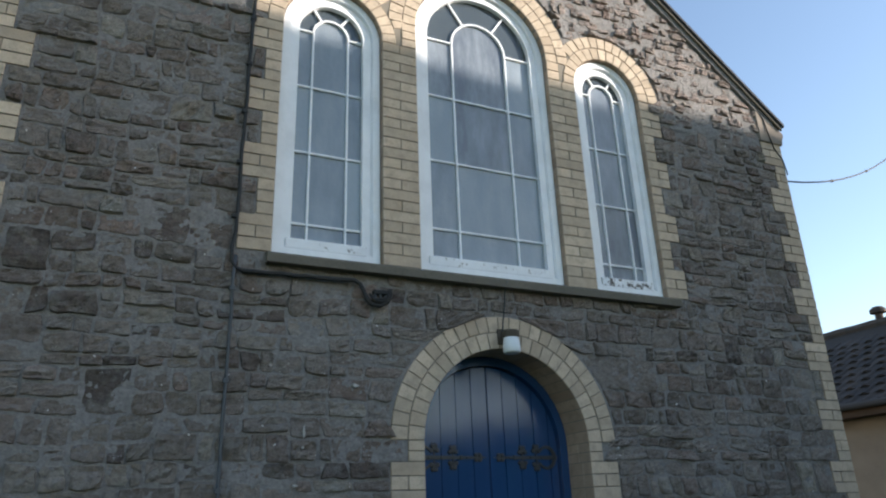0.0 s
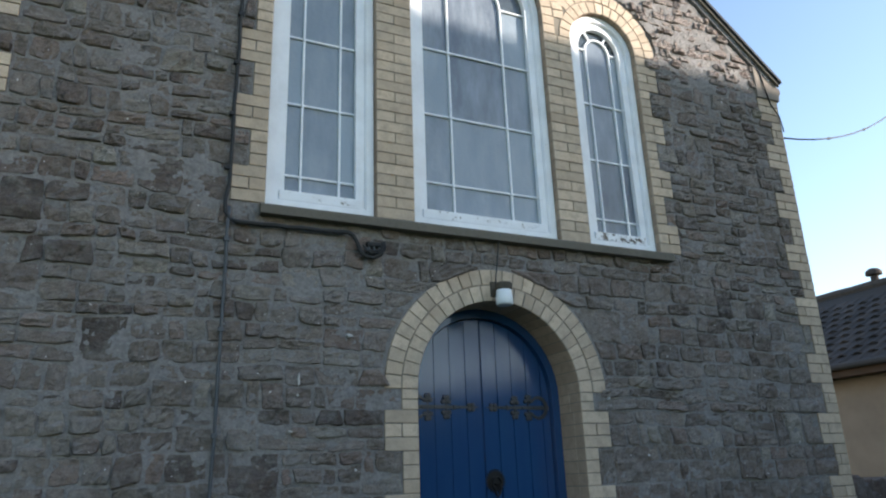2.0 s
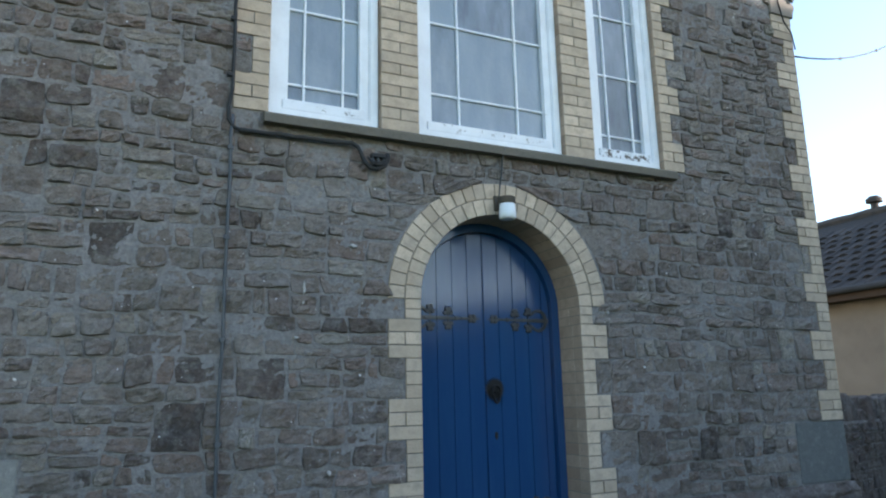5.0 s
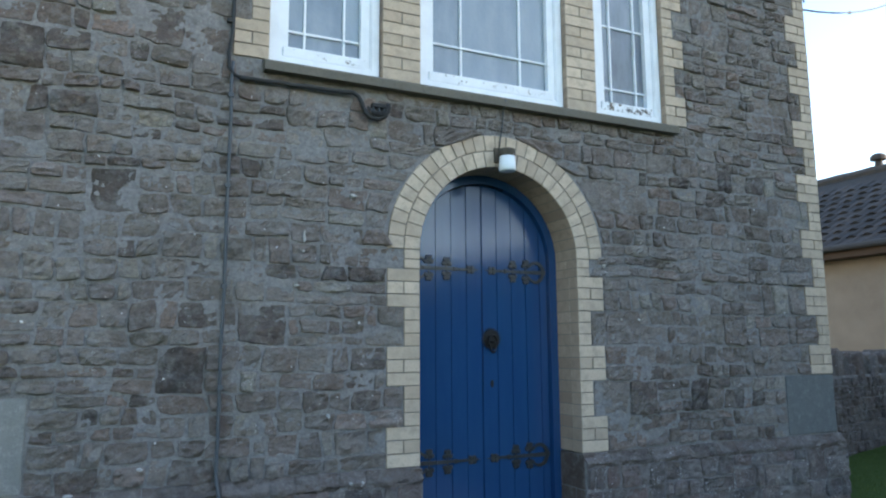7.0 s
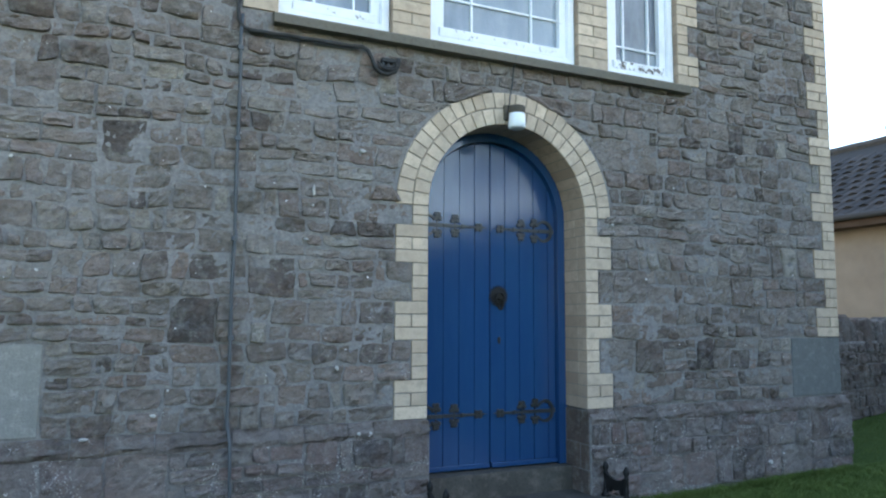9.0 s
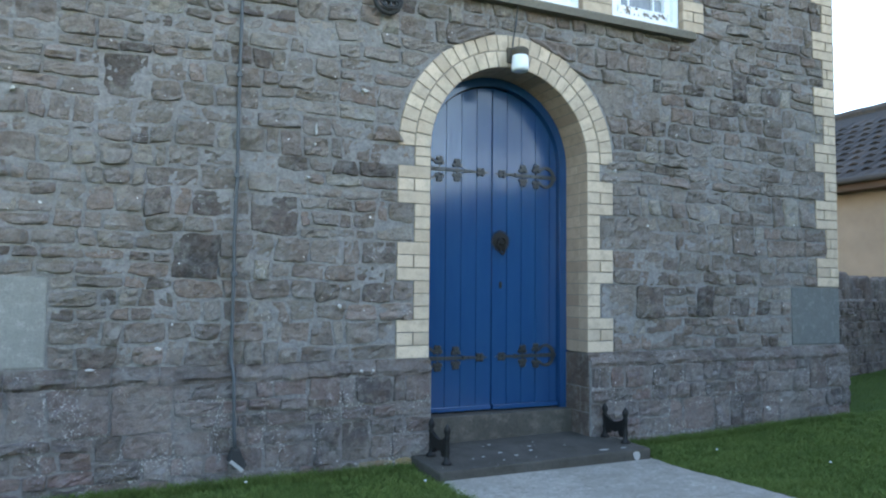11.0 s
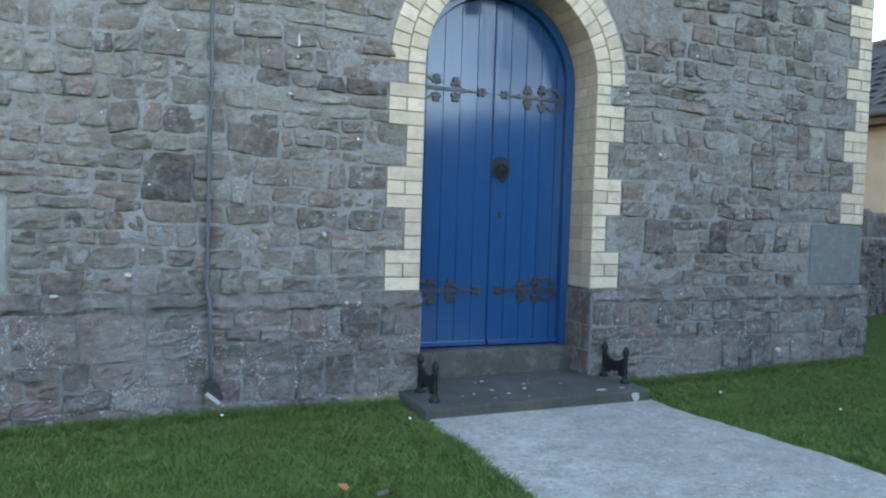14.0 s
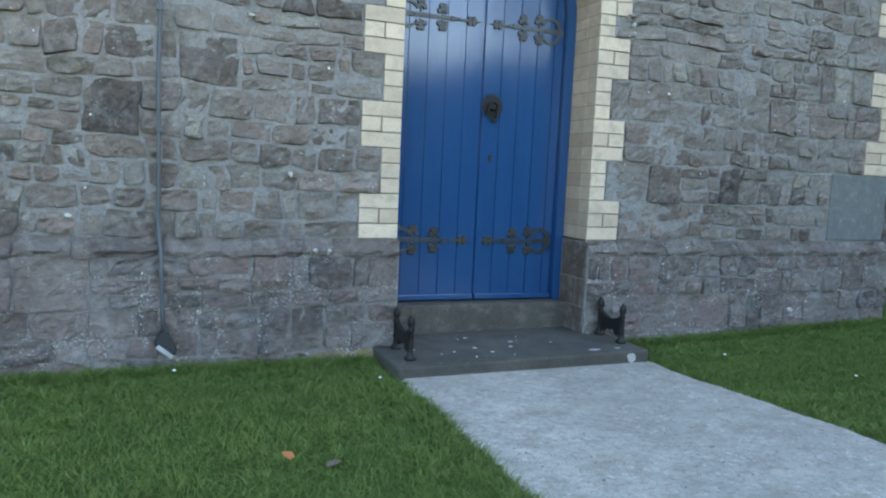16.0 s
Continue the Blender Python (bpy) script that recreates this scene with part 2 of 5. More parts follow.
def grass_material():
    m = Mat("grass_blades", rough=0.75, spec=0.12)
    base = m.ramp(m.pick(True), [(0, (0.0866, 0.128, 0.0289)), (0.5, (0.102, 0.148, 0.034)), (0.94, (0.125, 0.17, 0.0442)), (1.0, (0.164, 0.167, 0.068))])
    base = m.mix(m.grey(m.noise(3.2, 5), 0.38, 0.68), base, m.mix(0.6, base, (0.053, 0.0928, 0.0221)))
    base = m.mix(m.grey(m.noise(16.0, 5, 0.7), 0.5, 0.68), base, m.mix(0.6, base, (0.173, 0.209, 0.068)))
    m.colour(base)
    return m.m


def soil_material():
    m = Mat("turf", rough=0.95, spec=0.1)
    m.colour(m.mix(m.grey(m.noise(40.0, 4), 0.35, 0.7), (0.0559, 0.0936, 0.0213), (0.0447, 0.069, 0.0173)))
    return m.bump(m.noise(60.0, 5), 0.02).m


M_EARTH = render_material("bare_earth", (0.085, 0.062, 0.042), 50.0, 0.012)
M_PATH, M_TILE, M_GRASS, M_SOIL = path_material(), tile_material(), grass_material(), soil_material()

# ---- mesh helpers ----


def mesh_of(bm, name, material, smooth=False):
    me = bpy.data.meshes.new(name)
    bmesh.ops.recalc_face_normals(bm, faces=bm.faces)
    if smooth:
        for f in bm.faces:
            f.smooth = True
    bm.to_mesh(me)
    bm.free()
    if material:
        me.materials.append(material)
    return me


def thing(name, label, category, bm=None, material=None, kind="", group="", smooth=False, at=None):
    ob = new(name, mesh_of(bm, name, material, smooth) if bm else None)
    if at:
        ob.location = at
    return tagged(ob, label, category, group, kind)


def part(name, bm, material, parent, label="", smooth=False):
    ob = new(name, mesh_of(bm, name, material, smooth))
    ob.parent = parent
    if parent.location.length and not parent.parent:
        ob.matrix_parent_inverse = Matrix.Translation(-parent.location)
    return tagged(ob, label)


def box(bm, x0, x1, y0, y1, z0, z1, bevel=0.0):
    got = bmesh.ops.create_cube(bm, size=1.0)["verts"]
    for v in got:
        v.co = ((x0 + x1) / 2 + v.co.x * (x1 - x0), (y0 + y1) / 2 + v.co.y * (y1 - y0), (z0 + z1) / 2 + v.co.z * (z1 - z0))
    if bevel:
        edges = list({e for v in got for e in v.link_edges})
        bmesh.ops.bevel(bm, geom=edges, offset=bevel, segments=2, affect="EDGES", profile=0.6)
    return bm


def prism(bm, pts, y0, y1, chamfer=0.0):
    """A plate with the outline pts in x and z, from y0 (front) to y1."""
    n = len(pts)
    cx, cz = sum(p[0] for p in pts) / n, sum(p[1] for p in pts) / n
    rings = [[bm.verts.new((x, y1, z)) for x, z in pts], [bm.verts.new((x, y0 + chamfer, z)) for x, z in pts]]
    if chamfer:
        ring = []
        for x, z in pts:
            d = math.hypot(x - cx, z - cz) or 1
            ring.append(bm.verts.new((x - (x - cx) / d * chamfer, y0, z - (z - cz) / d * chamfer)))
        rings.append(ring)
    for a, b in zip(rings, rings[1:]):
        for i in range(n):
            bm.faces.new((a[i], a[(i + 1) % n], b[(i + 1) % n], b[i]))
    bm.faces.new(rings[-1])
    bm.faces.new(rings[0][::-1])
    return bm


def ring(bm, outer, inner, y0, y1, closed=False):
    """A band between two outlines of equal length, from y0 to y1."""
    rows = [[bm.verts.new((x, y, z)) for x, z in o] for o, y in ((outer, y1), (outer, y0), (inner, y0), (inner, y1))]
    n = len(outer)
    for i in range(n if closed else n - 1):
        j = (i + 1) % n
        for k in range(4):
            a, b = rows[k], rows[(k + 1) % 4]
            bm.faces.new((a[i], a[j], b[j], b[i]))
    if not closed:
        for i in (0, n - 1):
            bm.faces.new([r[i] for r in rows])
    return bm


def arched(cx, half, z0, zs, n=20):
    """The outline of a round-headed opening."""
    pts = [(cx - half, z0), (cx - half, (z0 + zs) / 2)]
    pts += [(cx - half * math.cos(math.pi * i / n), zs + half * math.sin(math.pi * i / n)) for i in range(n + 1)]
    return pts + [(cx + half, (z0 + zs) / 2), (cx + half, z0)]


def plate(outline, holes, y0, y1):
    """A bmesh of a wall with openings through it."""
    cu = bpy.data.curves.new("plate", "CURVE")
    cu.dimensions, cu.fill_mode, cu.extrude = "2D", "BOTH", (y1 - y0) / 2
    for pts in (outline, *holes):
        s = cu.splines.new("POLY")
        s.points.add(len(pts) - 1)
        for p, (x, z) in zip(s.points, pts):
            p.co = (x, z, 0, 1)
        s.use_cyclic_u = True
    ob = new("plate", cu)
    bpy.context.view_layer.update()
    me = bpy.data.meshes.new_from_object(ob.evaluated_get(bpy.context.evaluated_depsgraph_get()))
    bm = bmesh.new()
    bm.from_mesh(me)
    for v in bm.verts:
        v.co = (v.co.x, (y0 + y1) / 2 + v.co.z, v.co.y)
    bpy.data.objects.remove(ob)
    bpy.data.curves.remove(cu)
    bpy.data.meshes.remove(me)
    return bm


def tube_bm(bm, pts, r, sides=8):
    """A tube along pts."""
    pts = [Vector(p) for p in pts]
    rows = []
    for i, p in enumerate(pts):
        d = (pts[min(i + 1, len(pts) - 1)] - pts[max(i - 1, 0)]).normalized()
        side = d.cross(Vector((0, 1, 0)) if abs(d.y) < 0.9 else Vector((1, 0, 0))).normalized()
        up = side.cross(d)
        rows.append([bm.verts.new(p + r * (math.cos(a) * side + math.sin(a) * up)) for a in (2 * math.pi * k / sides for k in range(sides))])
    for a, b in zip(rows, rows[1:]):
        for k in range(sides):
            bm.faces.new((a[k], a[(k + 1) % sides], b[(k + 1) % sides], b[k]))
    bm.faces.new(rows[0][::-1])
    bm.faces.new(rows[-1])
    return bm


def lathe(bm, profile, cx, cy, n=20):
    """A turned shape from (radius, z) pairs."""
    rows = [[bm.verts.new((cx + r * math.cos(2 * math.pi * k / n), cy + r * math.sin(2 * math.pi * k / n), z)) for k in range(n)] for r, z in profile]
    for a, b in zip(rows, rows[1:]):
        for k in range(n):
            bm.faces.new((a[k], a[(k + 1) % n], b[(k + 1) % n], b[k]))
    bm.faces.new(rows[0][::-1])
    bm.faces.new(rows[-1])
    return bm


# ---- plan of the front, metres: face at y = 0, x along it, z up ----
BASE, BAND = 0.80, 0.2393            # top of the plinth; three brick courses
COURSE = BAND / 3
LEFT, RIGHT = -3.20, 3.16            # corners of the front
MID, SLOPE, EAVE_X, EAVE_Z = -0.02, 0.857, 3.2, 5.066
DOOR_X, DOOR_R, DOOR_Z = 0.034, 0.592, 2.12
RING = 0.222
WINDOWS = [(-1.175, 0.355, 4.93), (0.02, 0.572, 5.14), (1.18, 0.325, 4.97)]   # middle, half width, springing
WIN_Z = 3.215
TOP = EAVE_Z + SLOPE * (EAVE_X - MID) - 0.06


def roof_z(x):
    return TOP - SLOPE * abs(x - MID)


def band_no(z):
    return math.floor((z - BASE) / BAND + 1e-6)


def circle_span(cx, cz, r):
    def span(z):
        if z < cz - 0.01 or z > cz + r:
            return None
        d = math.sqrt(max(r * r - (z - cz) ** 2, 0))
        return cx - d, cx + d
    return span


def door_span(z):
    if z > DOOR_Z + 0.03:
        return circle_span(DOOR_X, DOOR_Z, DOOR_R + RING + 0.022)(z)
    wide = 0.222 if band_no(z) % 2 == 0 else 0.11
    return DOOR_X - DOOR_R - wide, DOOR_X + DOOR_R + wide


def windows_span(z):
    if z < WIN_Z - 0.11 or z > 4.96:
        return None
    if z < WIN_Z - 0.02:
        return -1.57, 1.58
    wide = 0.21 if band_no(z) % 2 == 0 else 0.11
    return WINDOWS[0][0] - WINDOWS[0][1] - wide, WINDOWS[2][0] + WINDOWS[2][1] + wide


def quoin_left(z):
    if z > 4.9:
        return None
    if z < BASE + 2 * BAND:
        return LEFT - 1, -2.645
    return LEFT - 1, LEFT + (0.265 if band_no(z) % 2 == 0 else 0.155)


def quoin_right(z):
    if z > 4.9:
        return None
    if z < BASE + 2 * BAND:
        return 2.605, RIGHT + 1
    return RIGHT - (0.25 if band_no(z) % 2 == 0 else 0.135), RIGHT + 1


SPANS = [door_span, windows_span, quoin_left, quoin_right] + [circle_span(c, z, h + RING + 0.022) for c, h, z in WINDOWS]
SPANS.append(lambda z: (-0.82, 0.86) if 4.9 < z < 5.16 else None)


def stone_bm(bm, quad, rng, proud=0.016, y=0.0):
    """One roughly squared stone in the quad (left bottom, right bottom, right top, left top), with rounded corners and a bulging, broken face towards -y."""
    (ax, az), (bx, bz), (cx, cz), (dx, dz) = quad
    off = rng.uniform(0, 99)
    wide, tall = max(abs(bx - ax), abs(cx - dx), 0.03), max(abs(dz - az), abs(cz - bz), 0.03)
    nx, ny = (12 if wide > 0.24 else 10 if wide > 0.15 else 8), (10 if tall > 0.17 else 7)
    rim_u, rim_v = min(0.008 / wide, 0.12), min(0.008 / tall, 0.12)
    us = [0.0, rim_u] + [rim_u + (1 - 2 * rim_u) * k / (nx - 3) for k in range(1, nx - 3)] + [1 - rim_u, 1.0]
    vs = [0.0, rim_v] + [rim_v + (1 - 2 * rim_v) * k / (ny - 3) for k in range(1, ny - 3)] + [1 - rim_v, 1.0]
    cut_x, cut_z = min(rng.uniform(0.0, 0.012), wide * 0.1), min(rng.uniform(0.0, 0.01), tall * 0.12)
    tilt_x, tilt_z, lift = rng.uniform(-0.006, 0.006), rng.uniform(-0.006, 0.008), rng.uniform(0.0, 1.25) * proud
    step_v, step_h, slant = rng.uniform(0.3, 0.7), rng.uniform(0.004, 0.012) if rng.random() < 0.45 else 0.0, rng.uniform(-0.4, 0.4)
    grid = []
    for j, v in enumerate(vs):
        row = []
        for i, u in enumerate(us):
            x = (ax * (1 - u) + bx * u) * (1 - v) + (dx * (1 - u) + cx * u) * v
            z = (az * (1 - u) + bz * u) * (1 - v) + (dz * (1 - u) + cz * u) * v
            a, b = 2 * u - 1, 2 * v - 1
            x -= cut_x * a * abs(b) ** 5
            z -= cut_z * b * abs(a) ** 5
            p = Vector((x * 11 + off, off * 0.3, z * 13))
            edge = i in (0, nx - 1) or j in (0, ny - 1)
            rim = i in (1, nx - 2) or j in (1, ny - 2)
            wob = noise.noise(p * 1.3)
            if edge or rim:
                x, z = x - a * 0.02 * wob * abs(a) ** 3, z - b * 0.019 * wob * abs(b) ** 3
            if edge:
                yy = 0.014
            else:
                dome = (1 - a ** 8) * (1 - b ** 8)
                yy = -0.004 - lift * (0.55 + 0.45 * dome) + tilt_x * a + tilt_z * b
                yy -= (0.4 + 0.6 * dome) * (0.016 * noise.noise(p * 0.7) + 0.022 * abs(noise.noise(p * 1.7)) - 0.008 + 0.009 * noise.noise(p * 4.3)) * (0.5 + 0.7 * lift / proud)
                yy += step_h * (v > step_v + slant * (u - 0.5)) * (0.3 + dome)
                yy = min(yy, -0.002)
            row.append(bm.verts.new((x, y + yy, z)))
        grid.append(row)
    for j in range(ny - 1):
        for i in range(nx - 1):
            bm.faces.new((grid[j][i], grid[j][i + 1], grid[j + 1][i + 1], grid[j + 1][i]))


def cuts(a, b, low, high, rng):
    """Joints between a and b, at stones' widths."""
    out, x = [], a
    while True:
        x += rng.uniform(low, high) if rng.random() < 0.75 else rng.uniform(low * 0.7, low)
        if x > b - low * 0.75:
            return out
        out.append(x)


def fill_row(l0, l1, r0, r1, z0, z1, low, high, rng, joint=0.005):
    """Stones of one row whose ends may lean."""
    xs = [(l0, l1)] + [(x + rng.uniform(-0.012, 0.012), x + rng.uniform(-0.012, 0.012)) for x in cuts(max(l0, l1), min(r0, r1), low, high, rng)] + [(r0, r1)]
    j = joint / 2
    out = []
    for (p0, p1), (q0, q1) in zip(xs, xs[1:]):
        if q0 - p0 < 0.04 and q1 - p1 < 0.04:
            continue
        w = [rng.uniform(-0.006, 0.006) for _ in range(4)]
        q0, q1 = max(q0, p0 + 0.03), max(q1, p1 + 0.03)
        out.append([(p0 + j, z0 + j + w[0]), (q0 - j, z0 + j + w[1]), (q1 - j, z1 - j + w[2]), (p1 + j, z1 - j + w[3])])
    return out


def lerp(a, b, f):
    return a + (b - a) * f


def fill_band(z0, z1, limits, rng, singles=(), coarse=0.14):
    """Stones of a band, one, two or three high; limits(z) gives the free stretches. Returns stones and the singled-out ones."""
    lo, hi = limits(z0 + 0.004), limits(z1 - 0.004)
    if len(lo) != len(hi):
        lo = hi = limits((z0 + z1) / 2)
    out, marked = [], []
    for (l0, r0), (l1, r1) in zip(lo, hi):
        if r0 - l0 < 0.05 and r1 - l1 < 0.05:
            continue
        inner_a, inner_b = max(l0, l1), min(r0, r1)
        edges = [(l0, l1, None)]
        x = inner_a
        mine = sorted(s for s in singles if s[0] > inner_a - 0.01 and s[1] < inner_b + 0.01)
        while True:
            want = rng.uniform(0.3, 0.85)
            if mine and x + want > mine[0][0] - 0.15:
                s = mine.pop(0)
                if s[0] - x > 0.03:
                    edges.append((s[0], s[0], None))
                x = s[1]
                edges.append((x, x, "mark"))
                continue
            x += want
            if x > inner_b - 0.2:
                break
            edges.append((x, x, None))
        edges.append((r0, r1, None))
        for (p0, p1, _), (q0, q1, mark) in zip(edges, edges[1:]):
            if mark:
                marked += fill_row(p0, p1, q0, q1, z0, z1, 9, 9, rng)
                continue
            pick = rng.random()
            width = (q0 - p0 + q1 - p1) / 2
            if pick < coarse and width < 0.62 or width < 0.18 and pick < 0.4:
                out += fill_row(p0, p1, q0, q1, z0, z1, 0.16, 0.38, rng)
            else:
                f = [0, rng.uniform(0.34, 0.66), 1] if pick < 0.76 else [0, rng.uniform(0.25, 0.36), rng.uniform(0.6, 0.72), 1]
                for a, b in zip(f, f[1:]):
                    low = 0.095 if b - a > 0.4 else 0.12
                    out += fill_row(lerp(p0, p1, a), lerp(p0, p1, b), lerp(q0, q1, a), lerp(q0, q1, b), lerp(z0, z1, a), lerp(z0, z1, b), low, 0.25, rng)
    return out, marked


def warp(quad):
    """Lets the joints wander, but not at the brick edges."""
    out = []
    for x, z in quad:
        free = [min(x - a, b - x) for a, b in front_limits(z) if a - 0.02 <= x <= b + 0.02]
        f = max(0.0, min(1.0, (max(free) - 0.02) / 0.3)) if free else 0.0
        out.append((x + f * 0.035 * noise.noise(Vector((x * 2.1, 4.0, z * 3.4))), z + f * 0.03 * noise.noise(Vector((x * 1.5, 9.0, z * 2.0))) + f * 0.018 * noise.noise(Vector((x * 6.0, 2.0, z * 5.0)))))
    return out


def front_limits(z):
    half = min((TOP - 0.1 - z) / SLOPE, 9)
    a, b = max(LEFT, MID - half), min(RIGHT, MID + half)
    if b - a < 0.1:
        return []
    taken = sorted(s for s in (f(z) for f in SPANS) if s)
    out, x = [], a
    for s0, s1 in taken:
        if s0 > x + 0.05:
            out.append((x, min(s0, b)))
        x = max(x, s1)
    if x < b - 0.05:
        out.append((x, b))
    return out


def pointing(parent, y, z0, z1, limits, amp=0.009, cell=0.0125, rough_from=99.0, material=M_MORTAR):
    """Uneven mortar smeared between the stones and over their edges."""
    verts, faces, index = [], [], {}

    def vert(i, j):
        if (i, j) not in index:
            x, z = i * cell, z0 + j * cell
            f = 0.5 * noise.noise(Vector((x * 6, 1.7, z * 8))) + 0.3 * noise.noise(Vector((x * 22, 5.1, z * 27))) + 0.3 * noise.noise(Vector((x * 50, 8.3, z * 50)))
            k = amp * (2.0 if z > rough_from else 1.0)
            index[i, j] = len(verts)
            verts.append((x, y - (0.0095 if z > rough_from else 0.0024) - max(-0.025, min(k * f, 0.012)), z))
        return index[i, j]
    for j in range(int((z1 - z0) / cell)):
        for a, b in limits(z0 + (j + 0.5) * cell):
            for i in range(math.ceil((a + 0.003) / cell), math.floor((b - 0.003) / cell)):
                faces.append((vert(i, j), vert(i + 1, j), vert(i + 1, j + 1), vert(i, j + 1)))
    me = bpy.data.meshes.new("mortar_pointing")
    me.from_pydata(verts, [], faces)
    for f in me.polygons:
        f.use_smooth = True
    me.materials.append(material)
    ob = new("mortar_pointing", me)
    ob.parent = parent
    return ob


# ---- front wall ----
def build_front():
    outline = [(LEFT, 0.0), (RIGHT, 0.0), (RIGHT, roof_z(RIGHT) - 0.02), (MID, TOP - 0.02), (LEFT, roof_z(LEFT) - 0.02)]
    door_hole = arched(DOOR_X, DOOR_R + 0.03, 0.16, DOOR_Z, 24)
    holes = [door_hole] + [arched(c, h + 0.02, WIN_Z - 0.01, z, 20) for c, h, z in WINDOWS]
    wall = thing("wall_front", "grey rubble stone chapel wall with pale mortar joints", "wall", plate(outline, holes, 0.0, 0.45), M_MORTAR, "structure")
    rng = random.Random(11)
    # band: stretches of single dark blocks
    darks = {6: [(-2.45, -2.19)], 3: [(-1.66, -1.39)], 2: [(-2.07, -1.82)], 5: [(0.735 + 0.02, 0.95)], 9: [(-2.9, -2.68)], 8: [(2.0, 2.16)], 1: [(1.62, 1.78)]}
    near, far, marked = [], [], []
    k = 0
    while BASE + k * BAND < TOP - 0.2:
        z0 = BASE + k * BAND
        top = min(z0 + BAND, TOP - 0.12)
        if z0 > 4.7:
            got, dark = [], []
            for fa, fb in ((0.0, 0.3), (0.3, 0.68), (0.68, 1.0)):
                za, zb = lerp(z0, top, fa), lerp(z0, top, fb)
                lo, hi = front_limits(za + 0.004), front_limits(zb - 0.004)
                if len(lo) != len(hi):
                    lo = hi = front_limits((za + zb) / 2)
                for (l0, r0), (l1, r1) in zip(lo, hi):
                    got += fill_row(l0, l1, r0, r1, za, zb, 0.06, 0.19, rng)
        else:
            got, dark = fill_band(z0, top, front_limits, rng, darks.get(k, ()))
        (near if z0 < 2.2 else far).extend(got)
        marked += dark
        k += 1
    near.sort(key=lambda q: q[0][1])
    far += near[290:]
    for quads, material in ((near[:290], M_STONE), (marked, M_DARK)):
        for q in quads:
            bm = bmesh.new()
            stone_bm(bm, warp(q), rng, 0.026 if material is M_DARK else 0.02)
            part("stone", bm, material, wall)
    for quads, proud, material in (([q for q in far if q[0][1] <= 4.7], 0.02, M_STONES), ([q for q in far if q[0][1] > 4.7], 0.027, M_GABLE_SUNLIT)):
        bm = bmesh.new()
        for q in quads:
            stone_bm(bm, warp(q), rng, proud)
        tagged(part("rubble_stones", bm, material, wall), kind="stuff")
    pointing(wall, 0.0, BASE, TOP - 0.12, front_limits, rough_from=4.75)
    return wall


wall_front = build_front()


def build_body():
    """The rest of the chapel, closed round and above."""
    back = 9.0
    for name, x0, x1 in (("wall_west", LEFT, LEFT + 0.45), ("wall_east", RIGHT - 0.45, RIGHT)):
        bm = box(bmesh.new(), x0, x1, 0.45, back, 0.0, roof_z(RIGHT) - 0.05)
        thing(name, "side wall of the chapel in grey rubble stone", "wall", bm, M_MORTAR, "structure")
    outline = [(LEFT, 0.0), (RIGHT, 0.0), (RIGHT, roof_z(RIGHT) - 0.02), (MID, TOP - 0.02), (LEFT, roof_z(LEFT) - 0.02)]
    thing("wall_back", "rear gable wall of the chapel", "wall", plate(outline, [], back, back + 0.4), M_MORTAR, "structure")
    thing("floor", "bare floor inside the chapel", "floor", box(bmesh.new(), LEFT, RIGHT, 0.45, back, 0.3, 0.38), M_INSIDE, "structure")
    roof = thing("roof", "dark slate roof with an overhanging verge", "roof", kind="structure")
    for s in (-1, 1):
        tip = MID + s * (EAVE_X - MID)
        pts = [(MID, TOP + 0.06), (tip, EAVE_Z), (tip, EAVE_Z - 0.03), (MID, TOP + 0.028)]
        part("roof_slope", prism(bmesh.new(), pts, -0.075, back + 0.5), M_SLATE, roof)
        # verge board under the slates
        pts = [(MID, TOP + 0.01), (tip - s * 0.02, EAVE_Z - 0.03), (tip - s * 0.02, EAVE_Z - 0.06), (MID, TOP - 0.022)]
        part("verge_board", prism(bmesh.new(), pts, -0.058, -0.036), M_SILL, roof)
        pts = [(MID, TOP + 0.005), (tip - s * 0.1, EAVE_Z + 0.025), (tip - s * 0.1, EAVE_Z - 0.05), (MID, TOP - 0.08)]
        part("verge_fillet", prism(bmesh.new(), pts, -0.034, 0.05), M_MORTAR, roof)
        corner = RIGHT if s > 0 else LEFT
        knee = [(corner - s * 0.26, 4.86), (corner + s * 0.02, 4.86), (corner + s * 0.035, 4.92), (corner + s * 0.055, 4.95), (corner + s * 0.055, 4.99),
                (corner - s * 0.05, 5.07), (corner - s * 0.26, 5.2)]
        knee = knee if s > 0 else knee[::-1]
        thing("kneeler", "grey moulded kneeler stone at the eaves corner", "stone", prism(bmesh.new(), knee, -0.03, 0.3, 0.006), M_KNEELER, "structure")


build_body()


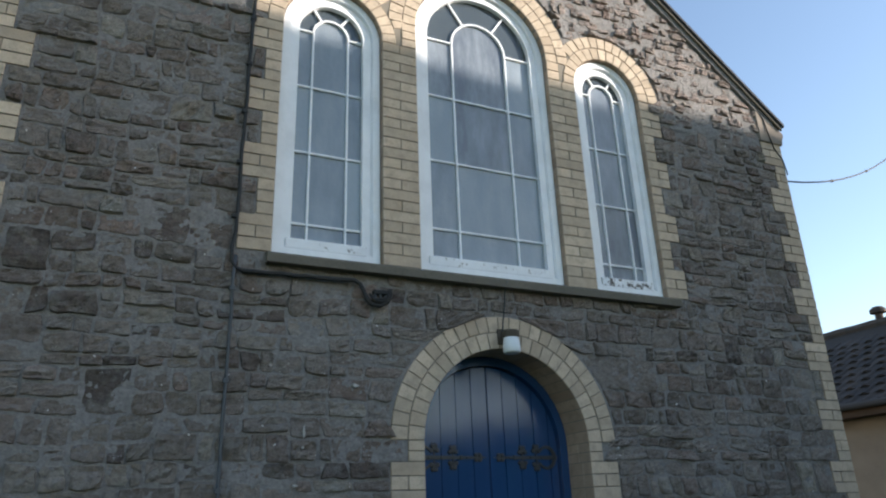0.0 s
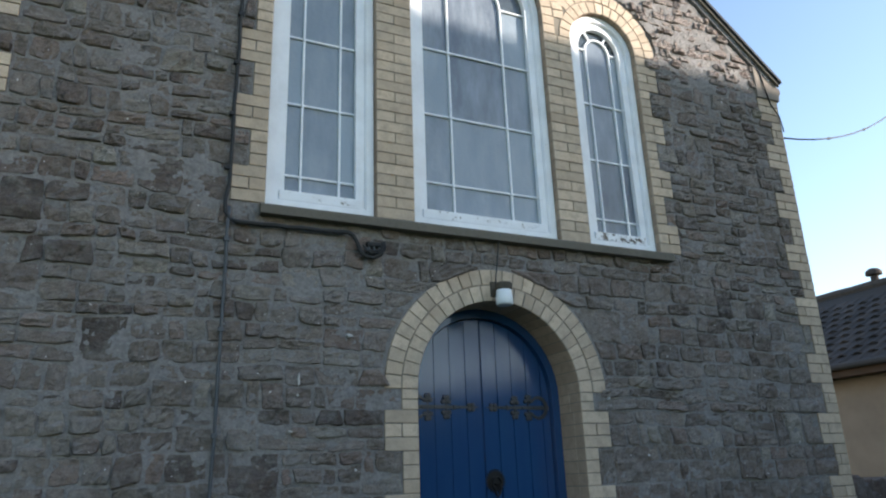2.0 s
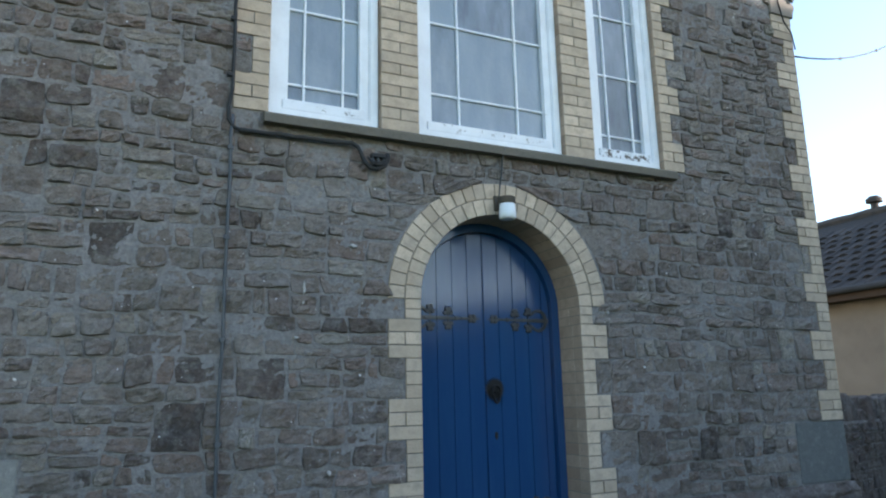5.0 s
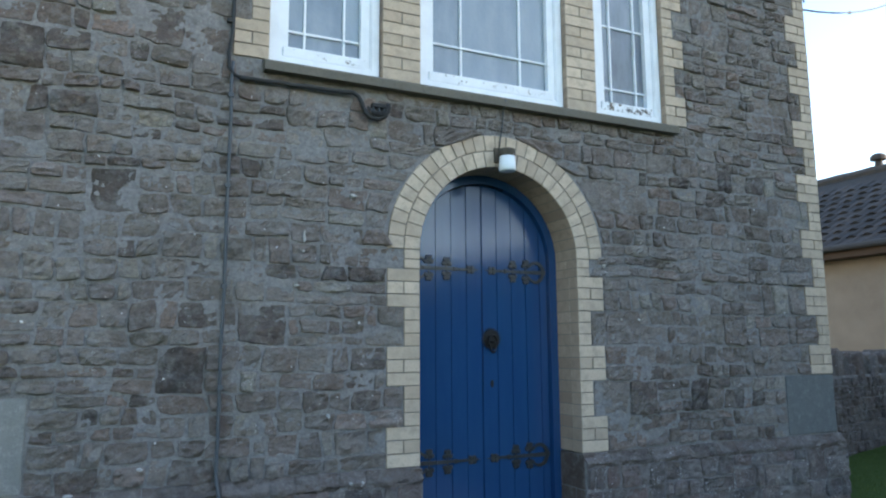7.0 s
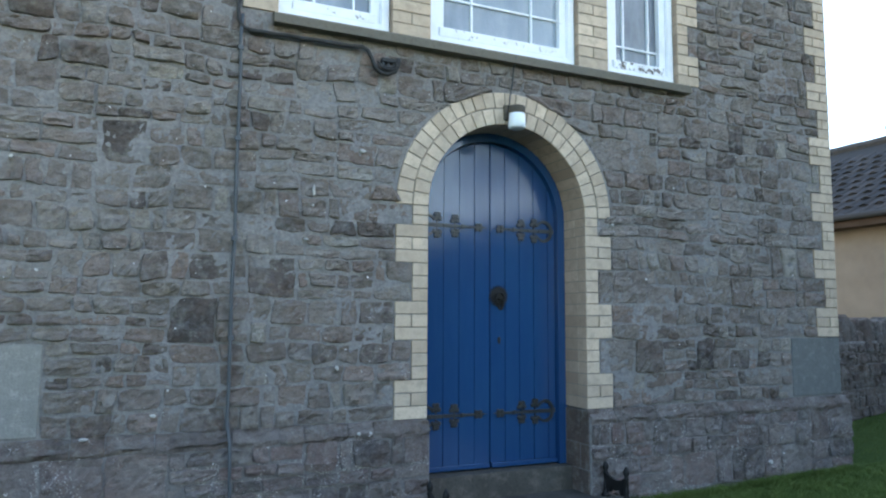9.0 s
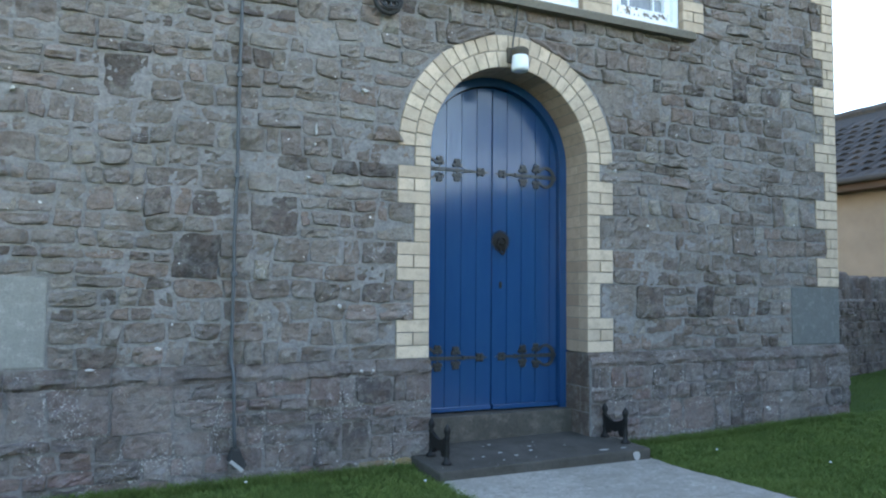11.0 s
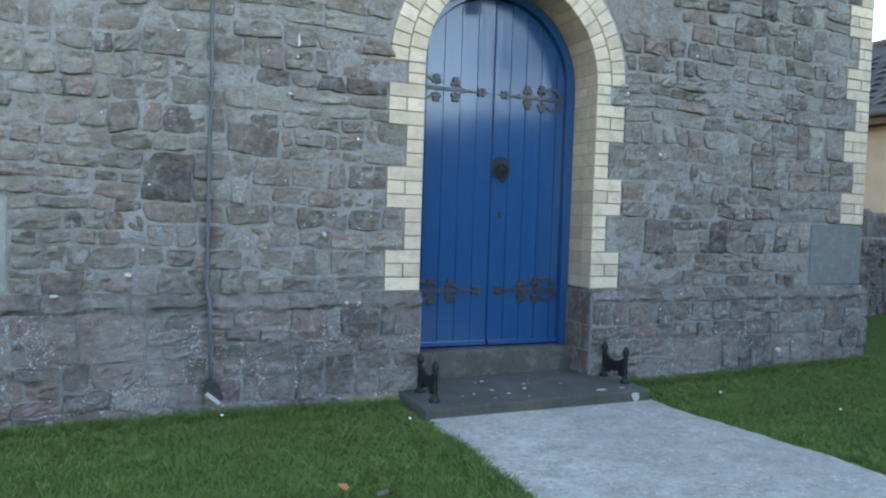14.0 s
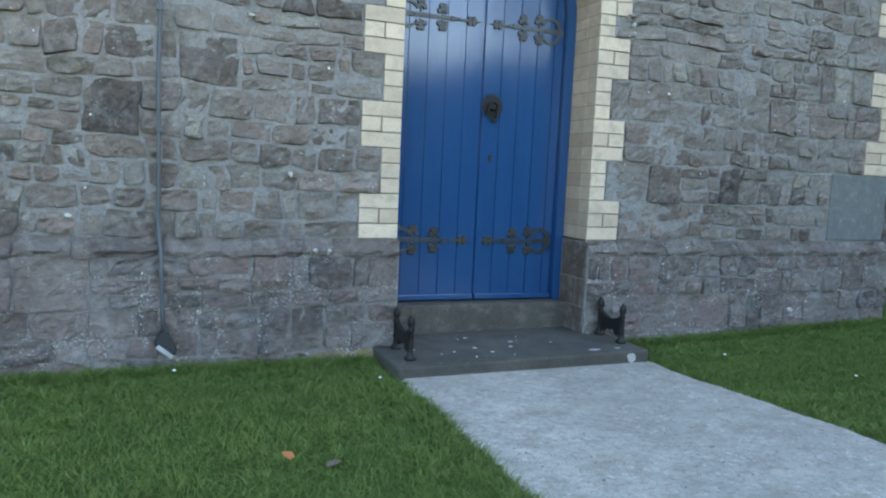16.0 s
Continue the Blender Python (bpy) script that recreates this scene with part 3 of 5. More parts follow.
def build_plinth():
    rng = random.Random(5)
    low = 0.02
    gap0, gap1 = DOOR_X - DOOR_R, DOOR_X + DOOR_R
    bm = bmesh.new()
    for a, b in ((LEFT - 0.05, gap0), (gap1, RIGHT + 0.05)):
        pts = [(-0.045, low), (-0.045, 0.725), (0.0, 0.79), (0.3, 0.79), (0.3, low)]
        vs = [[bm.verts.new((x, y, z)) for y, z in pts] for x in (a, b)]
        n = len(pts)
        for i in range(n):
            bm.faces.new((vs[0][i], vs[0][(i + 1) % n], vs[1][(i + 1) % n], vs[1][i]))
        bm.faces.new(vs[0][::-1])
        bm.faces.new(vs[1])
    plinth = thing("plinth", "dark weathered stone plinth with a sloping top course", "plinth", bm, M_MORTAR, "structure")

    def limits(z):
        return [(LEFT - 0.05, gap0), (gap1, RIGHT + 0.05)]
    rows = []
    for z0, z1 in ((0.02, 0.22), (0.22, 0.46), (0.46, 0.71)):
        rows += fill_band(z0, z1, limits, rng, (), 0.85 if z0 > 0.4 else 0.5)[0]
    for q in rows:
        bm = bmesh.new()
        stone_bm(bm, q, rng, 0.02, -0.048)
        part("stone", bm, M_OCHRE if q[0][1] < 0.1 and rng.random() < 0.3 else M_PLINTH, plinth)
    pointing(plinth, -0.046, 0.1, 0.72, limits, 0.006, material=M_GRIMY)
    for a, b in limits(0):
        x = b if b < 1 else a
        side = 1 if b < 1 else -1
        for z0, z1 in ((0.2, 0.391), (0.394, 0.561), (0.564, 0.79)):
            cut = rng.uniform(0.06, 0.13)
            for y0, y1 in ((-0.03, cut - 0.002), (cut + 0.002, 0.24)):
                bm = box(bmesh.new(), *sorted((x - side * 0.08, x + side * rng.uniform(0.002, 0.008))), y0, y1, z0, z1, 0.008)
                part("jamb_stone", bm, M_JAMB, plinth)
        for q in fill_row(a, a, b, b, 0.712, 0.80, 0.13, 0.42, rng, 0.006):
            x0, x1 = q[0][0], q[1][0]
            bm = bmesh.new()
            pts = [(-0.056, 0.706), (-0.062, 0.722), (-0.062, 0.738), (-0.046, 0.758), (-0.028, 0.78), (-0.01, 0.80), (0.03, 0.80), (0.03, 0.706)]
            steps = max(3, round((x1 - x0) / 0.035))
            vs = []
            for i in range(steps + 1):
                x = lerp(x0, x1, i / steps)
                end = 0.005 if i in (0, steps) else 0.0
                vs.append([bm.verts.new((x, y + end + 0.022 * noise.noise(Vector((x * 13, y * 50, z * 30))) + rng.uniform(-0.004, 0.004), z + 0.01 * noise.noise(Vector((x * 6, 3, 1))) + rng.uniform(-0.004, 0.004))) for y, z in pts])
            n = len(pts)
            for r, s in zip(vs, vs[1:]):
                for i in range(n):
                    bm.faces.new((r[i], r[(i + 1) % n], s[(i + 1) % n], s[i]))
            bm.faces.new(vs[0][::-1])
            bm.faces.new(vs[-1])
            part("coping_stone", bm, M_COPING, plinth)


build_plinth()

# ---- cream brick dressings ----
BRICKS = {}


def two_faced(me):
    """Cream on the faces towards the front, a browner and darker colour on all others."""
    me.materials.append(M_BRICKSIDES)
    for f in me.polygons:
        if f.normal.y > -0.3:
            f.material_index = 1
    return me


def brick_mesh(w, d, h, material):
    """A brick with worn arrises, its front face at y = 0, its middle at x = z = 0; alike bricks share it."""
    key = (round(w, 3), round(d, 3), round(h, 3), material.name)
    if key not in BRICKS:
        bm = bmesh.new()
        rect = [(-w / 2, -h / 2), (w / 2, -h / 2), (w / 2, h / 2), (-w / 2, h / 2)]
        prism(bm, rect, 0.0, d, 0.004)
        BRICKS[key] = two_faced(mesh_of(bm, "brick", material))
    return BRICKS[key]


def lay(parent, x0, x1, z0, z1, y, depth, rng, joint=0.006):
    ob = new("brick", brick_mesh(x1 - x0 - joint, depth, z1 - z0 - joint, M_BRICK))
    ob.location = ((x0 + x1) / 2, y + rng.uniform(-0.0015, 0.0015), (z0 + z1) / 2)
    ob.rotation_euler = (0, rng.uniform(-0.006, 0.006), 0)
    ob.parent = parent
    return ob


def voussoirs(parent, cx, cz, r, depths, rng, y=-0.012, keep=None, joint=0.006):
    """Two rings of header bricks on end round an arch."""
    for n_ring, depth in enumerate(depths):
        a, b = r + n_ring * RING / 2, r + (n_ring + 1) * RING / 2
        n = max(7, round(math.pi * (a + b) / 2 / 0.083)) | 1
        step = math.pi / n
        half = step / 2
        bm = bmesh.new()
        pts = []
        for rr, s in ((a + 0.003, -1), (a + 0.003, 1), (b - 0.003, 1), (b - 0.003, -1)):
            t = s * (half - joint / 2 / rr)
            pts.append((rr * math.sin(t), rr * math.cos(t)))
        prism(bm, pts, 0.0, depth, 0.004)
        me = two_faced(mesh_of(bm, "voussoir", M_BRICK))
        for i in range(n):
            turn = -math.pi / 2 + (i + 0.5) * step
            mid = (cx + (a + b) / 2 * math.sin(turn), cz + (a + b) / 2 * math.cos(turn))
            if keep and not keep(*mid):
                continue
            ob = new("brick", me)
            ob.location = (cx, y + rng.uniform(-0.002, 0.002), cz)
            ob.rotation_euler = (0, turn, 0)
            ob.parent = parent


def jamb(parent, inner, side, z0, count, depth, rng, wide=0.222, narrow=0.11, first=0):
    """Toothed jamb courses from the opening's edge outwards; wide blocks of three courses and narrow ones by turns."""
    for i in range(count):
        z = z0 + i * COURSE
        if (i // 3) % 2 == first:
            if i % 3 == 1:
                lay(parent, *sorted((inner, inner + side * wide / 2)), z, z + COURSE, -0.012, 0.1, rng)
                lay(parent, *sorted((inner + side * wide / 2, inner + side * wide)), z, z + COURSE, -0.012, 0.1, rng)
            else:
                lay(parent, *sorted((inner, inner + side * wide)), z, z + COURSE, -0.012, 0.1, rng)
        else:
            lay(parent, *sorted((inner, inner + side * narrow)), z, z + COURSE, -0.012, 0.1, rng)
        if depth > 0.12:
            split = 0.1 if i % 2 else 0.16
            if i % 2:
                lay(parent, *sorted((inner, inner + side * narrow * 0.95)), z, z + COURSE, -0.012 + split, depth - split, rng)
            else:
                lay(parent, *sorted((inner, inner + side * narrow * 0.95)), z, z + COURSE, 0.09, depth - 0.1, rng)


def backing(name, label, bands):
    bm = bmesh.new()
    for outer, inner in bands:
        ring(bm, outer, inner, -0.006, 0.04)
    return thing(name, label, "brickwork", bm, M_BRICKJOINT, "structure")


def build_door_surround():
    rng = random.Random(3)
    ob = backing("door_surround", "toothed cream brick surround with a double arch ring", [(arched(DOOR_X, DOOR_R + 0.105, BASE, DOOR_Z, 24), arched(DOOR_X, DOOR_R + 0.004, BASE, DOOR_Z, 24)),
                 ([(DOOR_X - (DOOR_R + RING - 0.004) * math.cos(math.pi * i / 24), DOOR_Z + (DOOR_R + RING - 0.004) * math.sin(math.pi * i / 24)) for i in range(25)],
                  [(DOOR_X - (DOOR_R + 0.1) * math.cos(math.pi * i / 24), DOOR_Z + (DOOR_R + 0.1) * math.sin(math.pi * i / 24)) for i in range(25)])])
    bm = bmesh.new()
    ring(bm, arched(DOOR_X, DOOR_R + 0.1, BASE, DOOR_Z, 24), arched(DOOR_X, DOOR_R + 0.005, BASE, DOOR_Z, 24), 0.04, 0.3)
    part("reveal_backing", bm, M_BRICKJOINT, ob)
    for s in (-1, 1):
        jamb(ob, DOOR_X + s * DOOR_R, s, BASE, 15, 0.3, rng)
        top = DOOR_Z - BASE - 15 * COURSE
        for i in range(2):
            z = BASE + 15 * COURSE + i * top / 2
            for y, d in ((-0.012, 0.13), (0.12, 0.17)):
                lay(ob, *sorted((DOOR_X + s * DOOR_R, DOOR_X + s * (DOOR_R + 0.11))), z, z + top / 2, y, d, rng)
    voussoirs(ob, DOOR_X, DOOR_Z, DOOR_R, (0.3, 0.1), rng)


def build_window_surround():
    rng = random.Random(4)
    ob = backing("window_surround", "cream brick piers, toothed edges and arches round three windows",
                 [(arched(c, h + (0.1 if i != 1 else 0.12), WIN_Z, z, 20), arched(c, h + 0.004, WIN_Z, z, 20)) for i, (c, h, z) in enumerate(WINDOWS)])
    for c, h, z in WINDOWS:
        bm = bmesh.new()
        arc = lambda r: [(c - r * math.cos(math.pi * i / 24), z + r * math.sin(math.pi * i / 24)) for i in range(25)]  # noqa: E731
        ring(bm, arc(h + RING - 0.004), arc(h + 0.1), -0.0055, 0.04)
        part("arch_backing", bm, M_BRICKJOINT, ob)
    (c1, h1, s1), (c2, h2, s2), (c3, h3, s3) = WINDOWS
    jamb(ob, c1 - h1, -1, WIN_Z - 0.008, round((s1 - WIN_Z) / COURSE), 0.1, rng, 0.21, 0.11)
    jamb(ob, c3 + h3, 1, WIN_Z - 0.008, round((s3 - WIN_Z) / COURSE), 0.1, rng, 0.21, 0.11)
    for x, s, low in ((c2 - h2, -1, s1), (c2 + h2, 1, s3)):
        part("pier_backing", box(bmesh.new(), *sorted((x - s * 0.0 + s * 0.004, x + s * 0.12)), -0.0048, 0.06, low, s2 + 0.01), M_BRICKJOINT, ob)
        n = max(1, round((s2 - low) / COURSE))
        for i in range(n):
            lay(ob, *sorted((x, x + s * 0.118)), low + i * (s2 - low) / n, low + (i + 1) * (s2 - low) / n, -0.012, 0.11, rng)
    for a, b, top in ((c1 + h1, c2 - h2, s1), (c2 + h2, c3 - h3, s3)):
        bm = box(bmesh.new(), a + 0.004, b - 0.004, -0.005, 0.06, WIN_Z - 0.01, top)
        part("pier_backing", bm, M_BRICKJOINT, ob)
        count = round((top - WIN_Z) / COURSE)
        course = (top - WIN_Z + 0.008) / count
        for i in range(count):
            z = WIN_Z - 0.008 + i * course
            if i % 2:
                lay(ob, a, (a + b) / 2, z, z + course, -0.012, 0.11, rng)
                lay(ob, (a + b) / 2, b, z, z + course, -0.012, 0.11, rng)
            else:
                lay(ob, a, b, z, z + course, -0.012, 0.11, rng)

    def clear(x, z):
        return abs(x - c2) > h2 + 0.13 if z < s2 else math.hypot(x - c2, z - s2) > h2 + RING + 0.005

    def above(x, z):
        return z > s2 - 0.02
    voussoirs(ob, c2, s2, h2, (0.11, 0.11), rng, keep=above)
    voussoirs(ob, c1, s1, h1, (0.11, 0.108), rng, keep=clear)
    voussoirs(ob, c3, s3, h3, (0.11, 0.108), rng, keep=clear)


def build_quoin(name, corner, s):
    rng = random.Random(8)
    z0 = BASE + 2 * BAND
    count = round((4.86 - z0) / COURSE)
    a, b = sorted((corner - s * 0.13, corner))
    bm = box(bmesh.new(), a, b, -0.004, 0.1, z0, 4.87)
    ob = thing(name, "cream brick quoin toothed into grey rubble at the corner", "brickwork", bm, M_BRICKJOINT, "structure")
    wide, narrow = 0.255, 0.14
    for i in range(count):
        z = z0 + i * COURSE
        w = wide if (i // 3) % 2 == 0 else narrow
        y = -0.012
        if i % 2 and w == wide or w == narrow and i % 3 == 1:
            f = 0.38 if i % 4 == 1 else 0.62
            lay(ob, *sorted((corner + s * 0.006, corner - s * w * f)), z, z + COURSE, y, 0.12, rng)
            lay(ob, *sorted((corner - s * w * f, corner - s * w)), z, z + COURSE, y, 0.1, rng)
        else:
            lay(ob, *sorted((corner + s * 0.006, corner - s * w)), z, z + COURSE, y, 0.12, rng)
    # smooth grey block under the quoin
    edge = 2.61 if s > 0 else -2.65
    x0, x1 = sorted((edge, corner + s * 0.008))
    thing("corner_block", "smooth grey stone block at the wall corner", "stone block",
          box(bmesh.new(), x0, x1, -0.008, 0.12, BASE + 0.008, z0 - 0.006, 0.012), M_PLAQUE if s > 0 else M_PLAQUE_LIGHT, "structure")


build_door_surround()
build_window_surround()
build_quoin("quoin_east", RIGHT, 1)
build_quoin("quoin_west", LEFT, -1)

# ---- windows ----


def build_window(name, c, h, zs, bars, inner_r, glass_half, rows):
    rng = random.Random(int(h * 1000))
    win = thing(name, "round-headed white-painted window with peeling sill rail", "window", kind="structure")
    step = h - 0.055
    part("window_frame", ring(bmesh.new(), arched(c, h - 0.004, WIN_Z, zs), arched(c, step, WIN_Z + 0.05, zs), 0.035, 0.14, True), M_WHITE, win)
    part("sash", ring(bmesh.new(), arched(c, step + 0.004, WIN_Z + 0.045, zs), arched(c, glass_half, WIN_Z + 0.125, zs), 0.055, 0.135, True), M_WHITE, win)
    part("bead", ring(bmesh.new(), arched(c, step + 0.012, WIN_Z + 0.038, zs), arched(c, step - 0.008, WIN_Z + 0.062, zs), 0.043, 0.07, True), M_WHITE, win)
    part("bottom_rail", box(bmesh.new(), c - glass_half - 0.035, c + glass_half + 0.035, 0.04, 0.1, WIN_Z + 0.052, WIN_Z + 0.118, 0.006), M_FLAKING if c > 1 else M_PEEL, win, "bottom rail with peeling white paint")
    zb = WIN_Z + 0.12
    xs = [c - glass_half - 0.004, c - bars, c + bars, c + glass_half + 0.004]
    levels = [zb] + rows + [zs]
    w = 0.0075
    for s in (-1, 1):
        part("glazing_bar", box(bmesh.new(), c + s * bars - w, c + s * bars + w, 0.075, 0.115, zb, zs, 0.004), M_WHITE, win)
        part("glazing_bar", box(bmesh.new(), *sorted((c + s * (bars + w), c + s * (glass_half + 0.006))), 0.077, 0.113, zs - w, zs + w, 0.004), M_WHITE, win)
        a = radians(90 - s * 33)
        pts = []
        for r, t in ((inner_r, 1), (glass_half + 0.01, 1), (glass_half + 0.01, -1), (inner_r, -1)):
            pts.append((c + r * math.cos(a) - t * w * math.sin(a), zs + r * math.sin(a) + t * w * math.cos(a)))
        part("glazing_bar", prism(bmesh.new(), pts, 0.077, 0.113), M_WHITE, win)
    for z in rows:
        part("glazing_bar", box(bmesh.new(), c - glass_half - 0.004, c + glass_half + 0.004, 0.078, 0.112, z - w, z + w, 0.004), M_WHITE, win)
    arc = lambda r, a=0.0, b=180.0, n=16: [(c - r * math.cos(radians(lerp(a, b, i / n))), zs + r * math.sin(radians(lerp(a, b, i / n)))) for i in range(n + 1)]  # noqa: E731
    part("arched_bar", ring(bmesh.new(), arc(bars + w), arc(bars - w), 0.075, 0.115), M_WHITE, win)

    def pane(pts, glass=M_GLASS):
        ob = part("pane", prism(bmesh.new(), pts, 0.094, 0.099), glass, win)
        mid = Vector((sum(p[0] for p in pts) / len(pts), 0.096, sum(p[1] for p in pts) / len(pts)))
        turn = Euler((rng.uniform(-0.006, 0.006), 0, rng.uniform(-0.006, 0.006))).to_matrix().to_4x4()
        ob.matrix_basis = Matrix.Translation(mid) @ turn @ Matrix.Translation(-mid)
    for z0, z1 in zip(levels, levels[1:]):
        for i in range(3):
            if z1 == zs and i == 1:
                pane([(xs[1], z0), (xs[2], z0)] + [(2 * c - x, z) for x, z in arc(bars)])
            else:
                pane([(xs[i], z0), (xs[i + 1], z0), (xs[i + 1], z1), (xs[i], z1)])
    for a, b in ((0, 57), (57, 123), (123, 180)):
        pane(arc(glass_half + 0.004, a, b, 8) + arc(bars, a, b, 8)[::-1], M_CLEAR)


build_window("window_1", *WINDOWS[0], 0.127, 0.127, 0.232, [3.452, 3.966, 4.472])
build_window("window_2", *WINDOWS[1], 0.235, 0.235, 0.455, [3.553, 4.086, 4.632])
build_window("window_3", *WINDOWS[2], 0.118, 0.118, 0.204, [3.455, 3.955, 4.46])


def build_sill():
    bm = bmesh.new()
    pts = [(-0.075, 3.125), (-0.075, 3.175), (-0.06, 3.19), (0.06, 3.214), (0.1, 3.214), (0.1, 3.125)]
    xs = [-1.565, -0.6, 0.06, 0.9, 1.575]
    vs = [[bm.verts.new((x, y, z)) for y, z in pts] for x in xs]
    n = len(pts)
    for a, b in zip(vs, vs[1:]):
        for i in range(n):
            bm.faces.new((a[i], a[(i + 1) % n], b[(i + 1) % n], b[i]))
    bm.faces.new(vs[0][::-1])
    bm.faces.new(vs[-1])
    thing("window_sill", "long dark weathered stone sill under three windows", "sill", bm, M_SILL, "structure")


build_sill()

# ---- door ----
DOOR_Y = 0.285


def leaf_cluster(bm, cx, cz, r, y, up, s):
    """A cast spray of rounded leaves that stands off the strap, up or down, on a short stem."""
    prism(bm, [(cx - 0.005, cz), (cx + 0.005, cz), (cx + 0.004, cz + up * r), (cx - 0.004, cz + up * r)][::up], y - 0.008, y + 0.001)
    for dx, dz, q in ((-0.95, 0.75, 0.5), (0.95, 0.75, 0.5), (-0.5, 1.55, 0.46), (0.5, 1.55, 0.46), (0.0, 1.05, 0.52)):
        px, pz = cx + s * dx * r * 0.62, cz + up * dz * r
        pts = []
        for k in range(10):
            a = 2 * math.pi * k / 10
            w = 1.0 if k % 2 else 0.74
            pts.append((px + q * r * w * math.cos(a), pz + q * r * w * math.sin(a)))
        prism(bm, pts, y - 0.011, y + 0.001, 0.003)


def hinge_bm(x0, x1, z, y, stops):
    """A wrought strap hinge from the frame at x0 to its leafed tip at x1; stops give the crescent, the two sprays and the tip flower along it."""
    bm = bmesh.new()
    s = 1 if x1 > x0 else -1
    length = abs(x1 - x0)
    at = lambda f: x0 + s * length * f  # noqa: E731
    f_scroll, f_near, f_far, f_tip = stops
    strap = [(at(0.0), z - 0.014), (at(f_tip), z - 0.007), (at(f_tip), z + 0.007), (at(0.0), z + 0.014)]
    prism(bm, strap if s > 0 else strap[::-1], y - 0.008, y + 0.001, 0.002)
    for a in range(4):
        t = math.pi / 4 + a * math.pi / 2
        px, pz = at(f_tip) + 0.02 * math.cos(t), z + 0.021 * math.sin(t)
        prism(bm, [(px + 0.014 * math.cos(k * math.pi / 4), pz + 0.014 * math.sin(k * math.pi / 4)) for k in range(8)], y - 0.011, y + 0.001, 0.003)
    tip = [(at(f_tip), z - 0.012), (at(1.0), z), (at(f_tip), z + 0.012)]
    prism(bm, tip if s > 0 else tip[::-1], y - 0.009, y + 0.001)
    collar = [(at(f_far + 0.1), z - 0.013), (at(f_far + 0.14), z - 0.013), (at(f_far + 0.14), z + 0.013), (at(f_far + 0.1), z + 0.013)]
    prism(bm, collar if s > 0 else collar[::-1], y - 0.012, y + 0.001, 0.002)
    for up in (-1, 1):
        leaf_cluster(bm, at(f_far), z + up * 0.008, 0.036, y, up, s)
        leaf_cluster(bm, at(f_near), z + up * 0.018, 0.036, y, up, s)
        # crescent by the frame, its ends curling back to the sprays
        n = 16
        outer, inner = [], []
        for i in range(n + 1):
            a = radians(-8 + 150 * i / n)
            wid = 0.026 * (1 - 0.55 * (i / n) ** 2)
            px, pz = at(f_scroll) - s * 0.062 * math.cos(a), z + up * 0.07 * math.sin(a)
            nx, nz = -s * math.cos(a), up * math.sin(a)
            outer.append((px + nx * wid * 0.5, pz + nz * wid * 0.5))
            inner.append((px - nx * wid * 0.5, pz - nz * wid * 0.5))
        ring(bm, outer, inner, y - 0.01 - 0.001 * up, y + 0.001)
    for f in (f_near - 0.08, f_near + 0.1, f_far + 0.2):
        prism(bm, [(at(f) + 0.007 * math.cos(k * math.pi / 3), z + 0.007 * math.sin(k * math.pi / 3)) for k in range(6)], y - 0.013, y, 0.003)
    return bm


